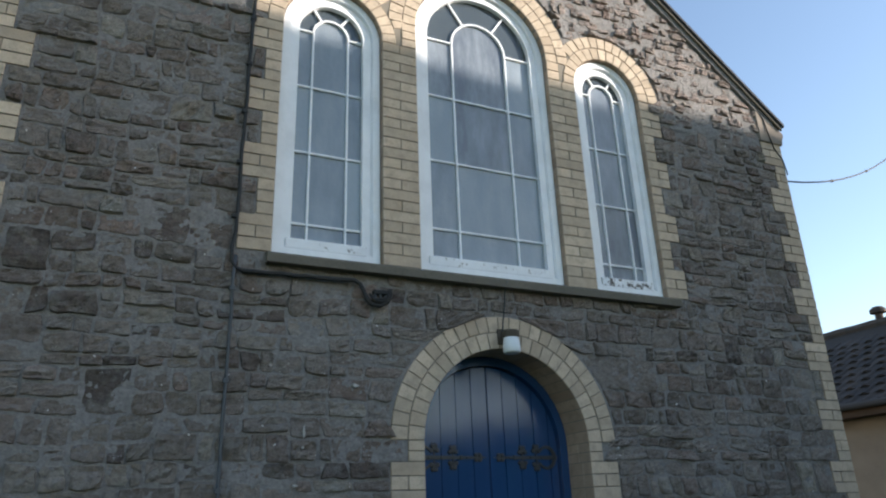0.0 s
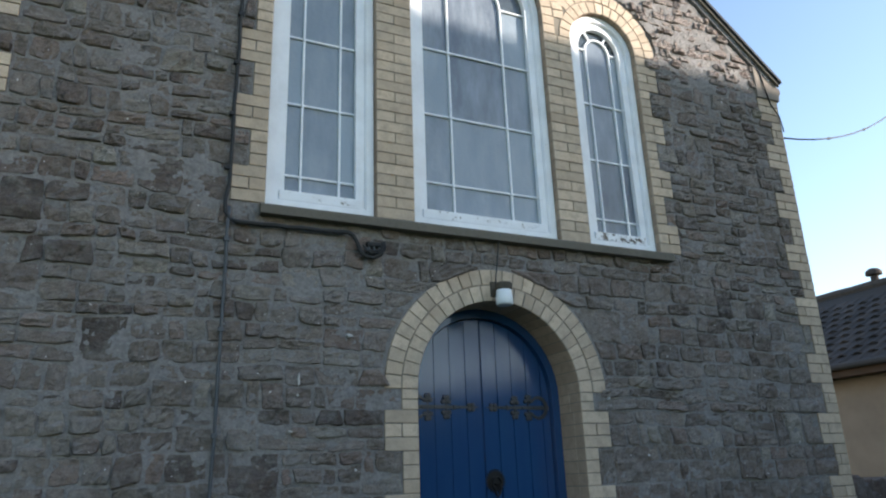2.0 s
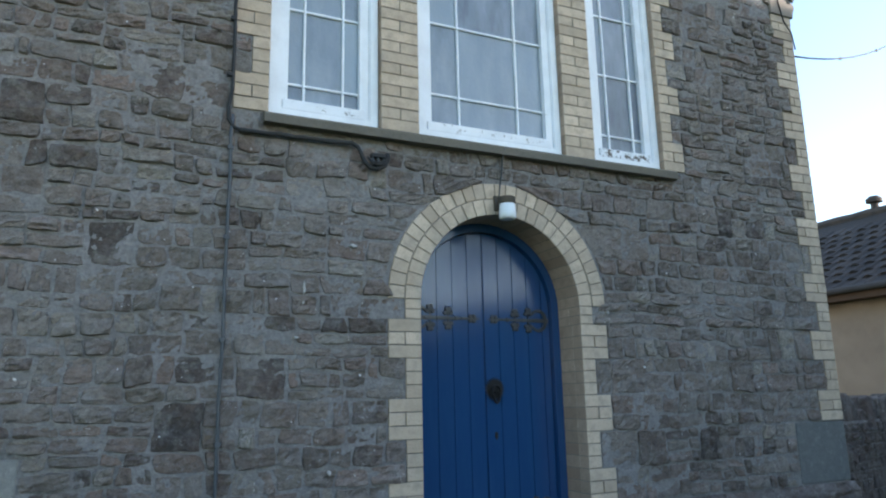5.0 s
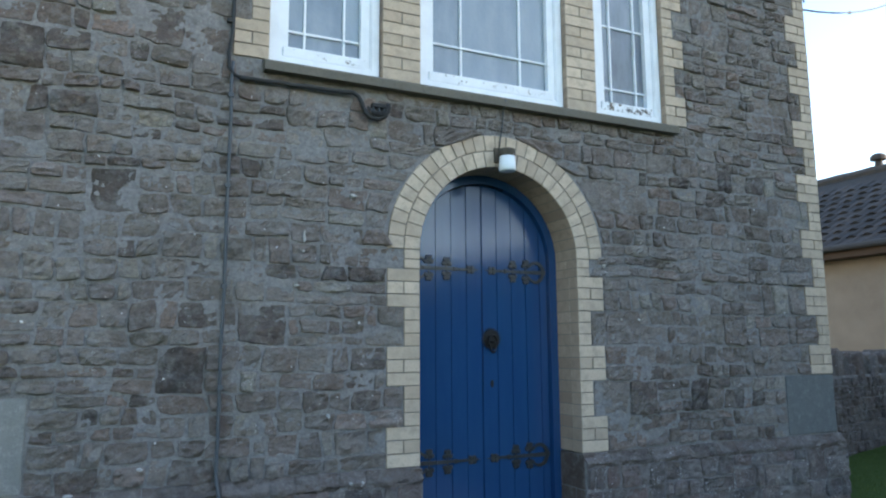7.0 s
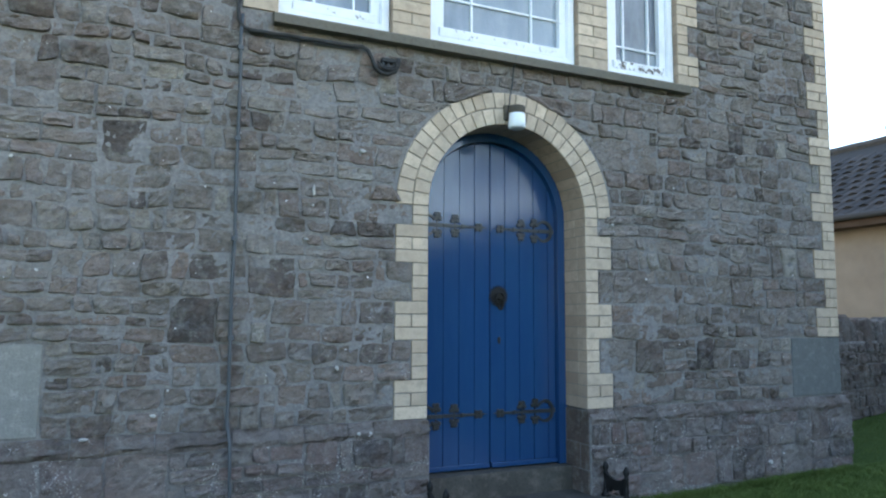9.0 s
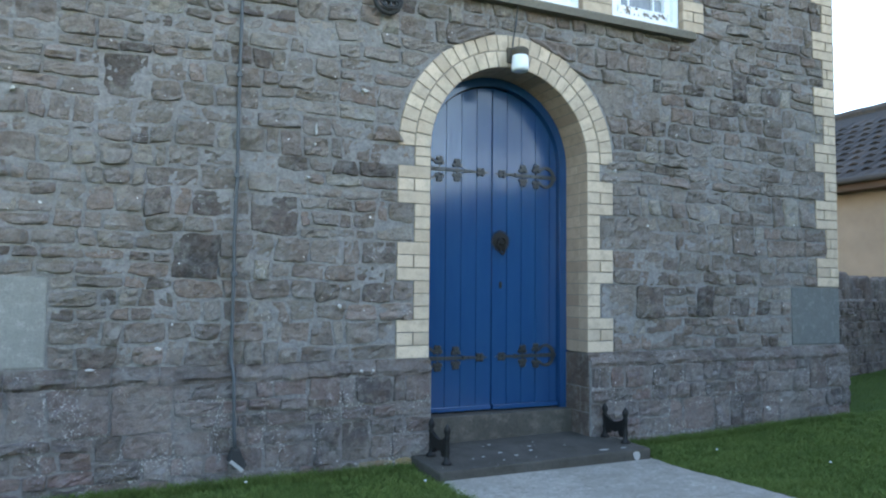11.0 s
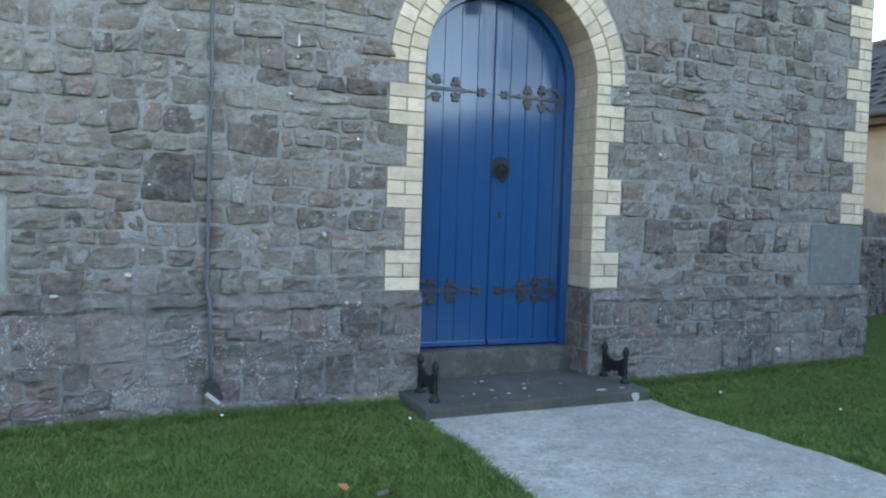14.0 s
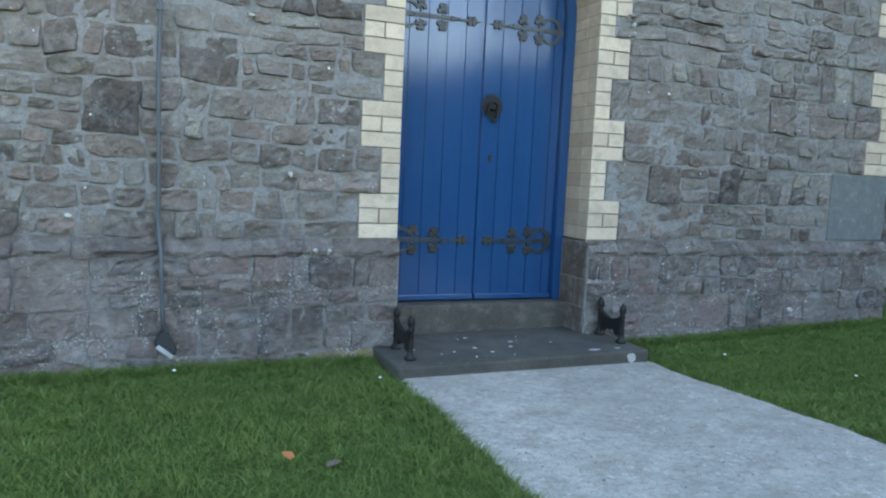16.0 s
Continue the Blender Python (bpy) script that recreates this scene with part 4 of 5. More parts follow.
def build_door():
    door = thing("door_1", "closed blue gloss-painted double plank door with arched head", "door", kind="structure")
    z0 = 0.405
    inner = DOOR_R - 0.055
    part("door_frame", ring(bmesh.new(), arched(DOOR_X, DOOR_R + 0.02, z0 - 0.01, DOOR_Z, 28), arched(DOOR_X, inner, z0 - 0.01, DOOR_Z, 28), 0.25, 0.36), M_BLUE, door)
    meet = 0.032
    for s in (-1, 1):
        edge = DOOR_X + s * (inner - 0.006)
        a, b = sorted((meet + s * 0.003, edge))
        top = lambda x: DOOR_Z + math.sqrt(max((inner - 0.006) ** 2 - (x - DOOR_X) ** 2, 0.0))  # noqa: E731
        pts = [(a, z0), (b, z0)] + [(lerp(b, a, i / 14), top(lerp(b, a, i / 14))) for i in range(15)]
        leaf = part("door_leaf", prism(bmesh.new(), pts, DOOR_Y + 0.009, DOOR_Y + 0.05), M_BLUE, door)
        for i in range(5):
            p, q = sorted((meet + s * (0.003 + 0.117 * i), meet + s * min(0.003 + 0.117 * (i + 1), abs(edge - meet))))
            p, q = p + 0.0023, q - 0.0023
            pts = [(p, z0 + 0.03), (q, z0 + 0.03)] + [(lerp(q, p, k / 4), top(lerp(q, p, k / 4)) - 0.004) for k in range(5)]
            tilt = random.Random(i + 10 * s).uniform(-0.0012, 0.0012)
            bm = prism(bmesh.new(), pts, DOOR_Y + tilt, DOOR_Y + 0.02, 0.0035)
            turn, lean = random.Random(i + 10 * s).uniform(-0.006, 0.006), random.Random(3 * i + s).uniform(-0.0016, 0.0016)
            for v in bm.verts:
                v.co.y += turn * (v.co.x - (p + q) / 2) + lean * (v.co.z - 1.5)
            part("plank", bm, M_BLUE, leaf)
        part("weather_board", box(bmesh.new(), a + 0.002, b - 0.002, DOOR_Y - 0.012 - (0.012 if s > 0 else 0), DOOR_Y + 0.02, z0 + 0.001, z0 + 0.034, 0.004), M_BLUE, leaf)
        for z in (2.045, 0.765):
            part("strap_hinge", hinge_bm(edge - s * 0.01, meet + s * 0.025, z, DOOR_Y, (0.17, 0.33, 0.55, 0.89) if s > 0 else (0.07, 0.23, 0.5, 0.87)), M_IRON, leaf, "black wrought-iron strap hinge with leaf scrolls")
        if s > 0:
            cx, cz = 0.1, 1.55
            bm = bmesh.new()
            pts = []
            for k in range(44):
                r = 0.078 if k % 2 else 0.056
                pts.append((cx + r * math.cos(math.pi * k / 22), cz + 0.02 + r * math.sin(math.pi * k / 22)))
            prism(bm, pts, DOOR_Y - 0.008, DOOR_Y + 0.001)
            prism(bm, [(cx + 0.03 * math.cos(math.pi * k / 8), cz + 0.02 + 0.03 * math.sin(math.pi * k / 8)) for k in range(16)], DOOR_Y - 0.026, DOOR_Y, 0.008)
            part("handle_rose", bm, M_CAST, leaf, "black iron sunburst door plate")
            bm = bmesh.new()
            tube_bm(bm, [(cx + (0.034 - 0.012 * (math.sin(t) < 0)) * math.cos(t), DOOR_Y - 0.032, cz - 0.015 + 0.058 * math.sin(t)) for t in (2 * math.pi * k / 20 + math.pi / 2 for k in range(21))], 0.0075)
            part("ring_handle", bm, M_CAST, leaf, "black iron drop ring handle")
            bm = prism(bmesh.new(), [(cx + 0.004 + 0.013 * math.cos(math.pi * k / 6) * (1 if math.sin(math.pi * k / 6) > 0 else 0.8), 1.262 + 0.026 * math.sin(math.pi * k / 6)) for k in range(12)], DOOR_Y - 0.006, DOOR_Y + 0.001, 0.002)
            part("keyhole_plate", bm, M_CAST, leaf)


build_door()

# ---- ground ----


def ground_z(x, y):
    return 0.155 + 0.028 * max(0.0, min(x - 0.9, 6.0)) + 0.012 * noise.noise(Vector((x * 0.9, y * 0.9, 0)))


def path_left(y):
    return -0.672 + 0.012 * math.sin(y * 5.1) + 0.008 * math.sin(y * 13.0 + 1)


def path_right(y):
    return 0.80 + 0.15 * min(1.0, max(0.0, (-0.45 - y) / 1.4)) + 0.012 * math.sin(y * 4.3 + 2) + 0.007 * math.sin(y * 11.0)


def build_ground():
    xs = [-900, -200, -60, -25] + [-12 + 0.4 * i for i in range(61)] + [25, 60, 200, 900]
    ys = [-900, -200, -60, -30, -18] + [-12 + 0.4 * i for i in range(51)] + [14, 30, 60, 200, 900]
    bm = bmesh.new()
    grid = [[bm.verts.new((x, y, ground_z(x, y))) for x in xs] for y in ys]
    for a, b in zip(grid, grid[1:]):
        for i in range(len(xs) - 1):
            bm.faces.new((a[i], a[i + 1], b[i + 1], b[i]))
    thing("ground", "green lawn turf around the chapel", "ground", bm, M_SOIL, "structure", smooth=True)
    # path
    bm = bmesh.new()
    n = 300
    rows = []
    for i in range(n + 1):
        y = -0.44 - 8.6 * (i / n) ** 1.3
        z = 0.172
        a, b = (f(y) + 0.016 * noise.noise(Vector((k, y * 9, 0))) + 0.012 * noise.noise(Vector((k, y * 31, 5))) for f, k in ((path_left, 1.5), (path_right, 7.5)))
        rows.append([bm.verts.new(v) for v in ((a, y, 0.05), (a, y, z - 0.012), (a + 0.02, y, z), (b - 0.02, y, z), (b, y, z - 0.012), (b, y, 0.05))])
    for p, q in zip(rows, rows[1:]):
        for k in range(5):
            bm.faces.new((p[k], p[k + 1], q[k + 1], q[k]))
    bm.faces.new(rows[0][::-1])
    bm.faces.new(rows[-1])
    thing("path", "pale grey concrete path with dark specks and worn edges", "path", bm, M_PATH, "structure")
    # bare soil beside it
    for name, edge, side in (("soil_edge_west", path_left, -1), ("soil_edge_east", path_right, 1)):
        bm = bmesh.new()
        rows = []
        for i in range(161):
            y = -0.5 - 2.6 * i / 160
            w = 0.022 + 0.02 * noise.noise(Vector((side * 3.0, y * 7, 2))) + 0.012 * noise.noise(Vector((side, y * 25, 6)))
            x = edge(y)
            top = ground_z(x, y) + 0.006
            rows.append([bm.verts.new(v) for v in ((x - side * 0.03, y, top - 0.05), (x - side * 0.03, y, 0.1695), (x + side * w * 0.5, y, top + 0.008 * noise.noise(Vector((x * 9, y * 30, 1)))), (x + side * max(w, 0.004), y, top - 0.03))])
        for p, q in zip(rows, rows[1:]):
            for k in range(3):
                bm.faces.new((p[k], p[k + 1], q[k + 1], q[k]))
        thing(name, "thin strip of bare brown soil beside the path", "soil", bm, M_EARTH, "structure")
    # step
    bm = bmesh.new()
    box(bm, -0.685, 0.775, -0.475, 0.2, 0.06, 0.222, 0.012)
    for v in bm.verts:
        if v.co.z > 0.15:
            v.co.z += 0.012 * (v.co.x + 0.66)
    thing("step", "dark worn concrete step slab before the door", "step", bm, M_SLAB, "structure")
    thing("threshold", "grey stone threshold under the blue door", "threshold", box(bmesh.new(), DOOR_X - DOOR_R - 0.02, DOOR_X + DOOR_R + 0.02, 0.17, 0.45, 0.1, 0.395, 0.008), M_THRESHOLD, "structure")


build_ground()


def grass_patch(n, area, rng, tall, skip):
    x0, x1, y0, y1 = area
    x, y = rng.uniform(x0, x1, n), rng.uniform(y0, y1, n)
    ok = ~skip(x, y)
    return x[ok], y[ok], tall * rng.uniform(0.5, 1.25, ok.sum())


def build_grass():
    rng = np.random.default_rng(7)

    def skip(x, y):
        left = -0.672 + 0.012 * np.sin(y * 5.1) + 0.008 * np.sin(y * 13.0 + 1)
        right = 0.80 + 0.15 * np.clip((-0.45 - y) / 1.4, 0, 1) + 0.012 * np.sin(y * 4.3 + 2) + 0.007 * np.sin(y * 11.0)
        on_path = (x > left + 0.016) & (x < right - 0.016) & (y < -0.4)
        on_step = (x > -0.69) & (x < 0.78) & (y > -0.475)
        chapel = (x > LEFT - 0.06) & (x < RIGHT + 0.055) & (y > -0.055)
        return on_path | on_step | chapel
    sets = [grass_patch(120000, (-3.6, -0.6, -2.6, -0.05), rng, 0.025, skip),
            grass_patch(120000, (0.75, 3.6, -2.6, -0.05), rng, 0.025, skip),
            grass_patch(40000, (3.1, 8.2, -2.6, 2.3), rng, 0.028, skip),
            grass_patch(12000, (-6, 6, -7, -2.6), rng, 0.028, skip),
            grass_patch(8000, (-0.79, -0.65, -2.6, 0.0), rng, 0.042, skip),
            grass_patch(9000, (0.76, 1.02, -2.6, 0.0), rng, 0.04, skip),
            grass_patch(8000, (LEFT, -0.66, -0.15, -0.055), rng, 0.055, skip),
            grass_patch(8000, (0.78, RIGHT, -0.15, -0.055), rng, 0.055, skip)]
    # coarser tufts
    for x0, x1 in ((-3.5, -0.75), (0.95, 3.5)):
        cx, cy = np.repeat(rng.uniform(x0, x1, 420), 30), np.repeat(rng.uniform(-2.5, -0.12, 420), 30)
        tx, ty = cx + rng.normal(0, 0.024, cx.size), cy + rng.normal(0, 0.024, cx.size)
        ok = ~skip(tx, ty)
        sets.append((tx[ok], ty[ok], rng.uniform(0.028, 0.06, ok.sum())))
    x, y, h = (np.concatenate([s[i] for s in sets]) for i in range(3))
    n = len(x)
    z = np.array([ground_z(a, b) for a, b in zip(x.tolist(), y.tolist())]) - 0.004
    turn, lean, lean_way = rng.uniform(0, np.pi, n), h * rng.uniform(0.3, 1.6, n), rng.uniform(0, 2 * np.pi, n)
    w = rng.uniform(0.0009, 0.0022, n)
    dx, dy = np.cos(turn) * w, np.sin(turn) * w
    lx, ly = np.cos(lean_way) * lean, np.sin(lean_way) * lean
    v = np.empty((n, 5, 3))
    v[:, 0], v[:, 1] = np.stack([x - dx, y - dy, z], 1), np.stack([x + dx, y + dy, z], 1)
    v[:, 2] = np.stack([x + dx * 0.8 + lx * 0.4, y + dy * 0.8 + ly * 0.4, z + h * 0.6], 1)
    v[:, 3] = np.stack([x - dx * 0.8 + lx * 0.4, y - dy * 0.8 + ly * 0.4, z + h * 0.6], 1)
    v[:, 4] = np.stack([x + lx, y + ly, z + h * 0.95], 1)
    base = np.arange(n)[:, None] * 5
    faces = (base + [0, 1, 2, 3]).tolist() + (base + [3, 2, 4]).tolist()
    me = bpy.data.meshes.new("grass")
    me.from_pydata(v.reshape(-1, 3).tolist(), [], faces)
    me.materials.append(M_GRASS)
    tagged(new("grass", me), "short green lawn grass with a few pale blades", "grass", kind="stuff")


build_grass()

# ---- fittings on the wall ----


def build_lamp():
    cx, cy = 0.03, -0.105
    lamp = thing("wall_lamp", "wall lamp with white glass jar and brown metal cap", "lamp", at=(cx, cy, 2.800))
    part("shade", lathe(bmesh.new(), [(0.03, 2.662), (0.052, 2.664), (0.058, 2.672), (0.057, 2.710), (0.051, 2.770), (0.046, 2.775)], cx, cy), LAMP_WHITE, lamp, "white opal glass jar", True)
    part("cap", lathe(bmesh.new(), [(0.053, 2.765), (0.056, 2.770), (0.056, 2.805), (0.05, 2.815), (0.02, 2.820)], cx, cy), LAMP_CAP, lamp, "brown metal cap")
    part("bracket", box(bmesh.new(), cx - 0.018, cx + 0.018, cy + 0.03, -0.012, 2.775, 2.810, 0.005), LAMP_CAP, lamp)
    part("wall_plate", box(bmesh.new(), cx - 0.05, cx + 0.03, -0.022, 0.002, 2.740, 2.845, 0.006), LAMP_CAP, lamp)


LAMP_WHITE = Mat("opal_glass", (0.72, 0.76, 0.78), 0.25).m
FLAKE = render_material("dull_white_flake", (0.42, 0.42, 0.41))
LAMP_CAP = render_material("lamp_cap_metal", (0.10, 0.085, 0.065))
build_lamp()


def cable(name, label, pts, r, material, clips=()):
    ob = thing(name, label, "cable", tube_bm(bmesh.new(), pts, r), material, smooth=True)
    for x, y, z in clips:
        part("clip", box(bmesh.new(), x - r * 1.6, x + r * 1.6, y - r * 1.3, y + r * 1.5, z - 0.012, z + 0.012, 0.002), material, ob)
    return ob


def wavy(a, b, n, wob, rng):
    a, b = Vector(a), Vector(b)
    return [tuple(a.lerp(b, i / n) + Vector((rng.uniform(-wob, wob), 0, rng.uniform(-wob, wob)))) for i in range(n + 1)]


def build_cables():
    rng = random.Random(2)
    y = -0.034
    down = wavy((-1.742, y, 3.15), (-1.748, y, 0.86), 14, 0.004, rng) + [(-1.745, -0.05, 0.8), (-1.738, -0.085, 0.74), (-1.735, -0.085, 0.6), (-1.73, -0.085, 0.44), (-1.722, -0.09, 0.34)]
    pipe = cable("conduit_pipe", "thin grey conduit pipe running down the stone wall", down, 0.0098, M_CONDUIT, [(-1.745, y, z) for z in (2.95, 2.42, 1.85, 1.3)])
    bm = prism(bmesh.new(), [(-1.765, 0.30), (-1.69, 0.235), (-1.665, 0.27), (-1.70, 0.35), (-1.74, 0.36)], -0.125, -0.06, 0.006)
    part("hood", bm, M_PLASTIC, pipe, "black plastic outlet hood")
    bm = prism(bmesh.new(), [(-1.758, 0.292), (-1.692, 0.236), (-1.68, 0.25), (-1.746, 0.306)], -0.135, -0.055, 0.004)
    part("outlet", bm, FLAKE, pipe, "pale grey outlet edge")
    pts = wavy((-1.725, -0.03, 6.0), (-1.752, -0.03, 3.3), 20, 0.005, rng) + [(-1.765, -0.035, 3.2), (-1.762, -0.035, 3.12), (-1.735, -0.035, 3.075), (-1.69, -0.035, 3.06)]
    cable("wall_cable", "black cable clipped along the cream brick edge", pts, 0.011, M_PLASTIC, [(-1.728 - 0.007 * i, -0.03, 5.2 - 0.36 * i) for i in range(6)])
    pts = wavy((-1.70, -0.035, 3.062), (-1.02, -0.04, 3.07), 9, 0.004, rng) + [(-0.985, -0.045, 3.05), (-0.96, -0.05, 3.0), (-0.945, -0.05, 2.955), (-0.91, -0.05, 2.925), (-0.86, -0.05, 2.918), (-0.81, -0.05, 2.945), (-0.785, -0.05, 3.0), (-0.79, -0.05, 3.03)]
    cable("sill_cable", "thick black cable under the sill ending in a coil", pts, 0.014, M_PLASTIC)
    for k, (r, dz) in enumerate(((0.075, 0.0), (0.06, 0.01), (0.05, -0.012))):
        loop = [(-0.865 + r * 1.1 * math.cos(t), -0.055 - 0.008 * k, 2.99 + dz + r * 0.7 * math.sin(t)) for t in (math.pi + 0.2 + (math.pi + 0.9 * k * 0.3) * i / 12 for i in range(13))]
        cable("cable_coil", "loose coil of thin black cable on the wall", loop, 0.006, M_PLASTIC)
    block = thing("cable_joint", "small dark cable connector fixed under the sill", "connector", box(bmesh.new(), -0.9, -0.8, -0.062, -0.02, 2.995, 3.02, 0.004), M_PLASTIC)
    for x in (-0.89, -0.855, -0.82):
        part("gland", tube_bm(bmesh.new(), [(x, -0.045, 3.0), (x + 0.004, -0.05, 2.955)], 0.008), M_CONDUIT, block)
    cable("lamp_wire", "thin dark wire from the sill to the lamp", [(0.045, -0.078, 3.17), (0.044, -0.04, 3.1), (0.04, -0.03, 3.0), (0.022, -0.03, 2.9), (0.014, -0.025, 2.82)], 0.005, M_CONDUIT)
    cable("corner_cable", "black cable looping down the wall corner", [(2.9, -0.03, 5.25), (2.98, -0.035, 5.1), (3.0, -0.04, 4.95), (3.05, -0.03, 4.8), (3.13, -0.03, 4.7), (3.17, -0.02, 4.55)], 0.006, M_PLASTIC)
    far = []
    for i in range(25):
        f = i / 24
        far.append((3.165 + 9.6 * f, 0.02 + 2.79 * f, 4.505 + 4.05 * f * f + 2.48 * f))
    cable("overhead_wire", "sagging black overhead wire from the chapel corner", far, 0.008, M_PLASTIC, [far[3], far[6]])


build_cables()


def build_scraper(name, x, y0, y1, z):
    """A cast-iron boot scraper that stands across the step's end."""
    ob = thing(name, "black cast-iron boot scraper with ball finials", "boot scraper", group="boot scrapers", at=(x, (y0 + y1) / 2, z))
    for y in (y0, y1):
        prof = [(0.032, z - 0.003), (0.03, z + 0.012), (0.019, z + 0.02), (0.017, z + 0.05), (0.023, z + 0.07), (0.018, z + 0.085), (0.018, z + 0.14), (0.026, z + 0.15), (0.016, z + 0.16),
                (0.023, z + 0.175), (0.027, z + 0.19), (0.021, z + 0.206), (0.01, z + 0.22), (0.003, z + 0.228)]
        prof = [(r * (0.8 if k > 2 else 1.0), h) for k, (r, h) in enumerate(prof)]
        part("post", lathe(bmesh.new(), prof, x, y, 12), M_CAST, ob, smooth=True)
    n = 12
    bm = bmesh.new()
    rows = []
    for i in range(n + 1):
        f = i / n
        y = lerp(y0, y1, f)
        top = z + 0.122 + 0.035 * (2 * f - 1) ** 2
        low = z + 0.075 - 0.035 * abs(math.sin(3 * math.pi * f)) + 0.014 * math.cos(4 * math.pi * f)
        rows.append([bm.verts.new((x + dx, y, zz)) for dx, zz in ((-0.01, low), (0.01, low), (0.01, top), (-0.01, top))])
    for p, q in zip(rows, rows[1:]):
        for k in range(4):
            bm.faces.new((p[k], p[(k + 1) % 4], q[(k + 1) % 4], q[k]))
    bm.faces.new(rows[0][::-1])
    bm.faces.new(rows[-1])
    part("blade", bm, M_CAST, ob)
    for f in (0.25, 0.75):
        y = lerp(y0, y1, f)
        part("scroll", tube_bm(bmesh.new(), [(x, lerp(y, y0 if f < 0.5 else y1, g) , z + 0.02 + 0.075 * (1 - g) ** 1.5) for g in (0, 0.25, 0.5, 0.75, 0.9)], 0.007), M_CAST, ob)


build_scraper("boot_scraper", -0.575, -0.10, -0.33, 0.224)
build_scraper("boot_scraper", 0.715, -0.085, -0.30, 0.24)

# ---- neighbour: boundary wall and bungalow ----


def build_boundary():
    rng = random.Random(21)
    length, high = 7.5, 0.95
    wall = thing("wall_boundary", "dark rubble boundary wall with upright coping stones", "wall", box(bmesh.new(), 0, length, 0.004, 0.35, -0.2, high + 0.02), M_GRIMY, "structure")

    def limits(z):
        return [(0.0, length)]
    for z0, z1 in ((-0.1, 0.2), (0.2, 0.42), (0.42, 0.7), (0.7, high)):
        for q in fill_band(z0, z1, limits, rng)[0]:
            bm = bmesh.new()
            stone_bm(bm, q, rng, 0.024)
            part("stone", bm, M_WALLDARK, wall)
    x = 0.0
    while x < length - 0.1:
        w = rng.uniform(0.1, 0.22)
        h = rng.choice((0.14, 0.24, 0.3, 0.34)) * rng.uniform(0.85, 1.1)
        bm = bmesh.new()
        pts = [(x, high - 0.03), (x + w, high - 0.03)] + [(x + w * (0.5 + 0.5 * math.cos(a)), high + h * (0.45 + rng.uniform(0.5, 0.58) * math.sin(a) ** 0.6)) for a in (math.pi * i / 9 for i in range(10))]
        prism(bm, pts, 0.0 + rng.uniform(-0.02, 0.03), 0.34, 0.02)
        part("coping_stone", bm, M_WALLDARK, wall)
        x += w + 0.012
    wall.matrix_world = pose(3.17, 0.95, 0.2, 0, 0, 14.5)


build_boundary()


M_GUTTER = render_material("dull_gutter", (0.09, 0.08, 0.075))


def build_bungalow():
    x0, x1, y0, y1 = 9.85, 16.2, -3.0, 13.0
    eave, ridge_x, ridge_z = 3.28, 13.0, 5.4
    house = thing("bungalow", "beige rendered bungalow with dark tiled roof and grey gutter", "house", at=(13, 5, 0.3))
    part("wall", box(bmesh.new(), x0, x1, y0, y1, 0.0, eave - 0.05), M_BEIGE, house)
    bm = bmesh.new()
    pts = [(9.5, eave - 0.03), (ridge_x, ridge_z - 0.03), (16.5, eave - 0.03)]
    prism(bm, pts, y0 - 0.2, y1 + 0.2)
    roof = part("roof", bm, M_TILE, house, "dark brown interlocking tiles")
    # tiles of the slope that faces the chapel
    along = math.hypot(ridge_x - 9.5, ridge_z - eave)
    rise = math.atan2(ridge_z - eave, ridge_x - 9.5)
    bm = bmesh.new()
    wt_, lt = 0.3, 0.36
    n = 7
    prof = [(wt_ * i / (n - 1), 0.032 * max(0.0, math.sin(2 * math.pi * i / (n - 1))) + 0.006) for i in range(n)]
    low = [bm.verts.new((0.0, p, q + 0.03)) for p, q in prof]
    under = [bm.verts.new((0.0, p, q)) for p, q in prof]
    high = [bm.verts.new((lt, p, q)) for p, q in prof]
    for i in range(n - 1):
        bm.faces.new((low[i], low[i + 1], high[i + 1], high[i]))
        bm.faces.new((under[i], under[i + 1], low[i + 1], low[i]))
    tile = mesh_of(bm, "tile", M_TILE, False)
    rows = int(along / 0.33)
    count = 0
    for r in range(rows):
        for k in range(int(9.0 / wt_)):
            if count >= 300:
                break
            ob = new("tile", tile)
            d = r * 0.33
            yy = 2.0 + k * wt_ + (0.15 if r % 2 else 0)
            ob.matrix_basis = Matrix.Translation((9.48 + d * math.cos(rise), yy, eave + d * math.sin(rise))) @ Matrix.Rotation(-rise, 4, "Y")
            ob.parent = roof
            count += 1
    part("ridge", tube_bm(bmesh.new(), [(ridge_x, y0 - 0.2 + i * 0.4, ridge_z - 0.01 + 0.012 * (i % 2)) for i in range(41)], 0.11), M_TILE, house)
    part("gutter", tube_bm(bmesh.new(), [(9.43, y0 - 0.2, eave - 0.02), (9.43, y1 + 0.2, eave - 0.02)], 0.062, 10), M_GUTTER, house, "grey half-round gutter")
    part("fascia", box(bmesh.new(), 9.5, 9.53, y0 - 0.2, y1 + 0.2, eave - 0.2, eave - 0.02), M_DARKWOOD, house)
    part("soffit", box(bmesh.new(), 9.53, x0 + 0.02, y0 - 0.2, y1 + 0.2, eave - 0.2, eave - 0.17), M_DARKWOOD, house)
    bm = lathe(bmesh.new(), [(0.09, ridge_z), (0.08, ridge_z + 0.2), (0.17, ridge_z + 0.22), (0.17, ridge_z + 0.3), (0.1, ridge_z + 0.36), (0.02, ridge_z + 0.38)], ridge_x, 5.8, 14)
    part("vent_cowl", bm, M_TILE, house, "small round ridge vent cowl")


build_bungalow()


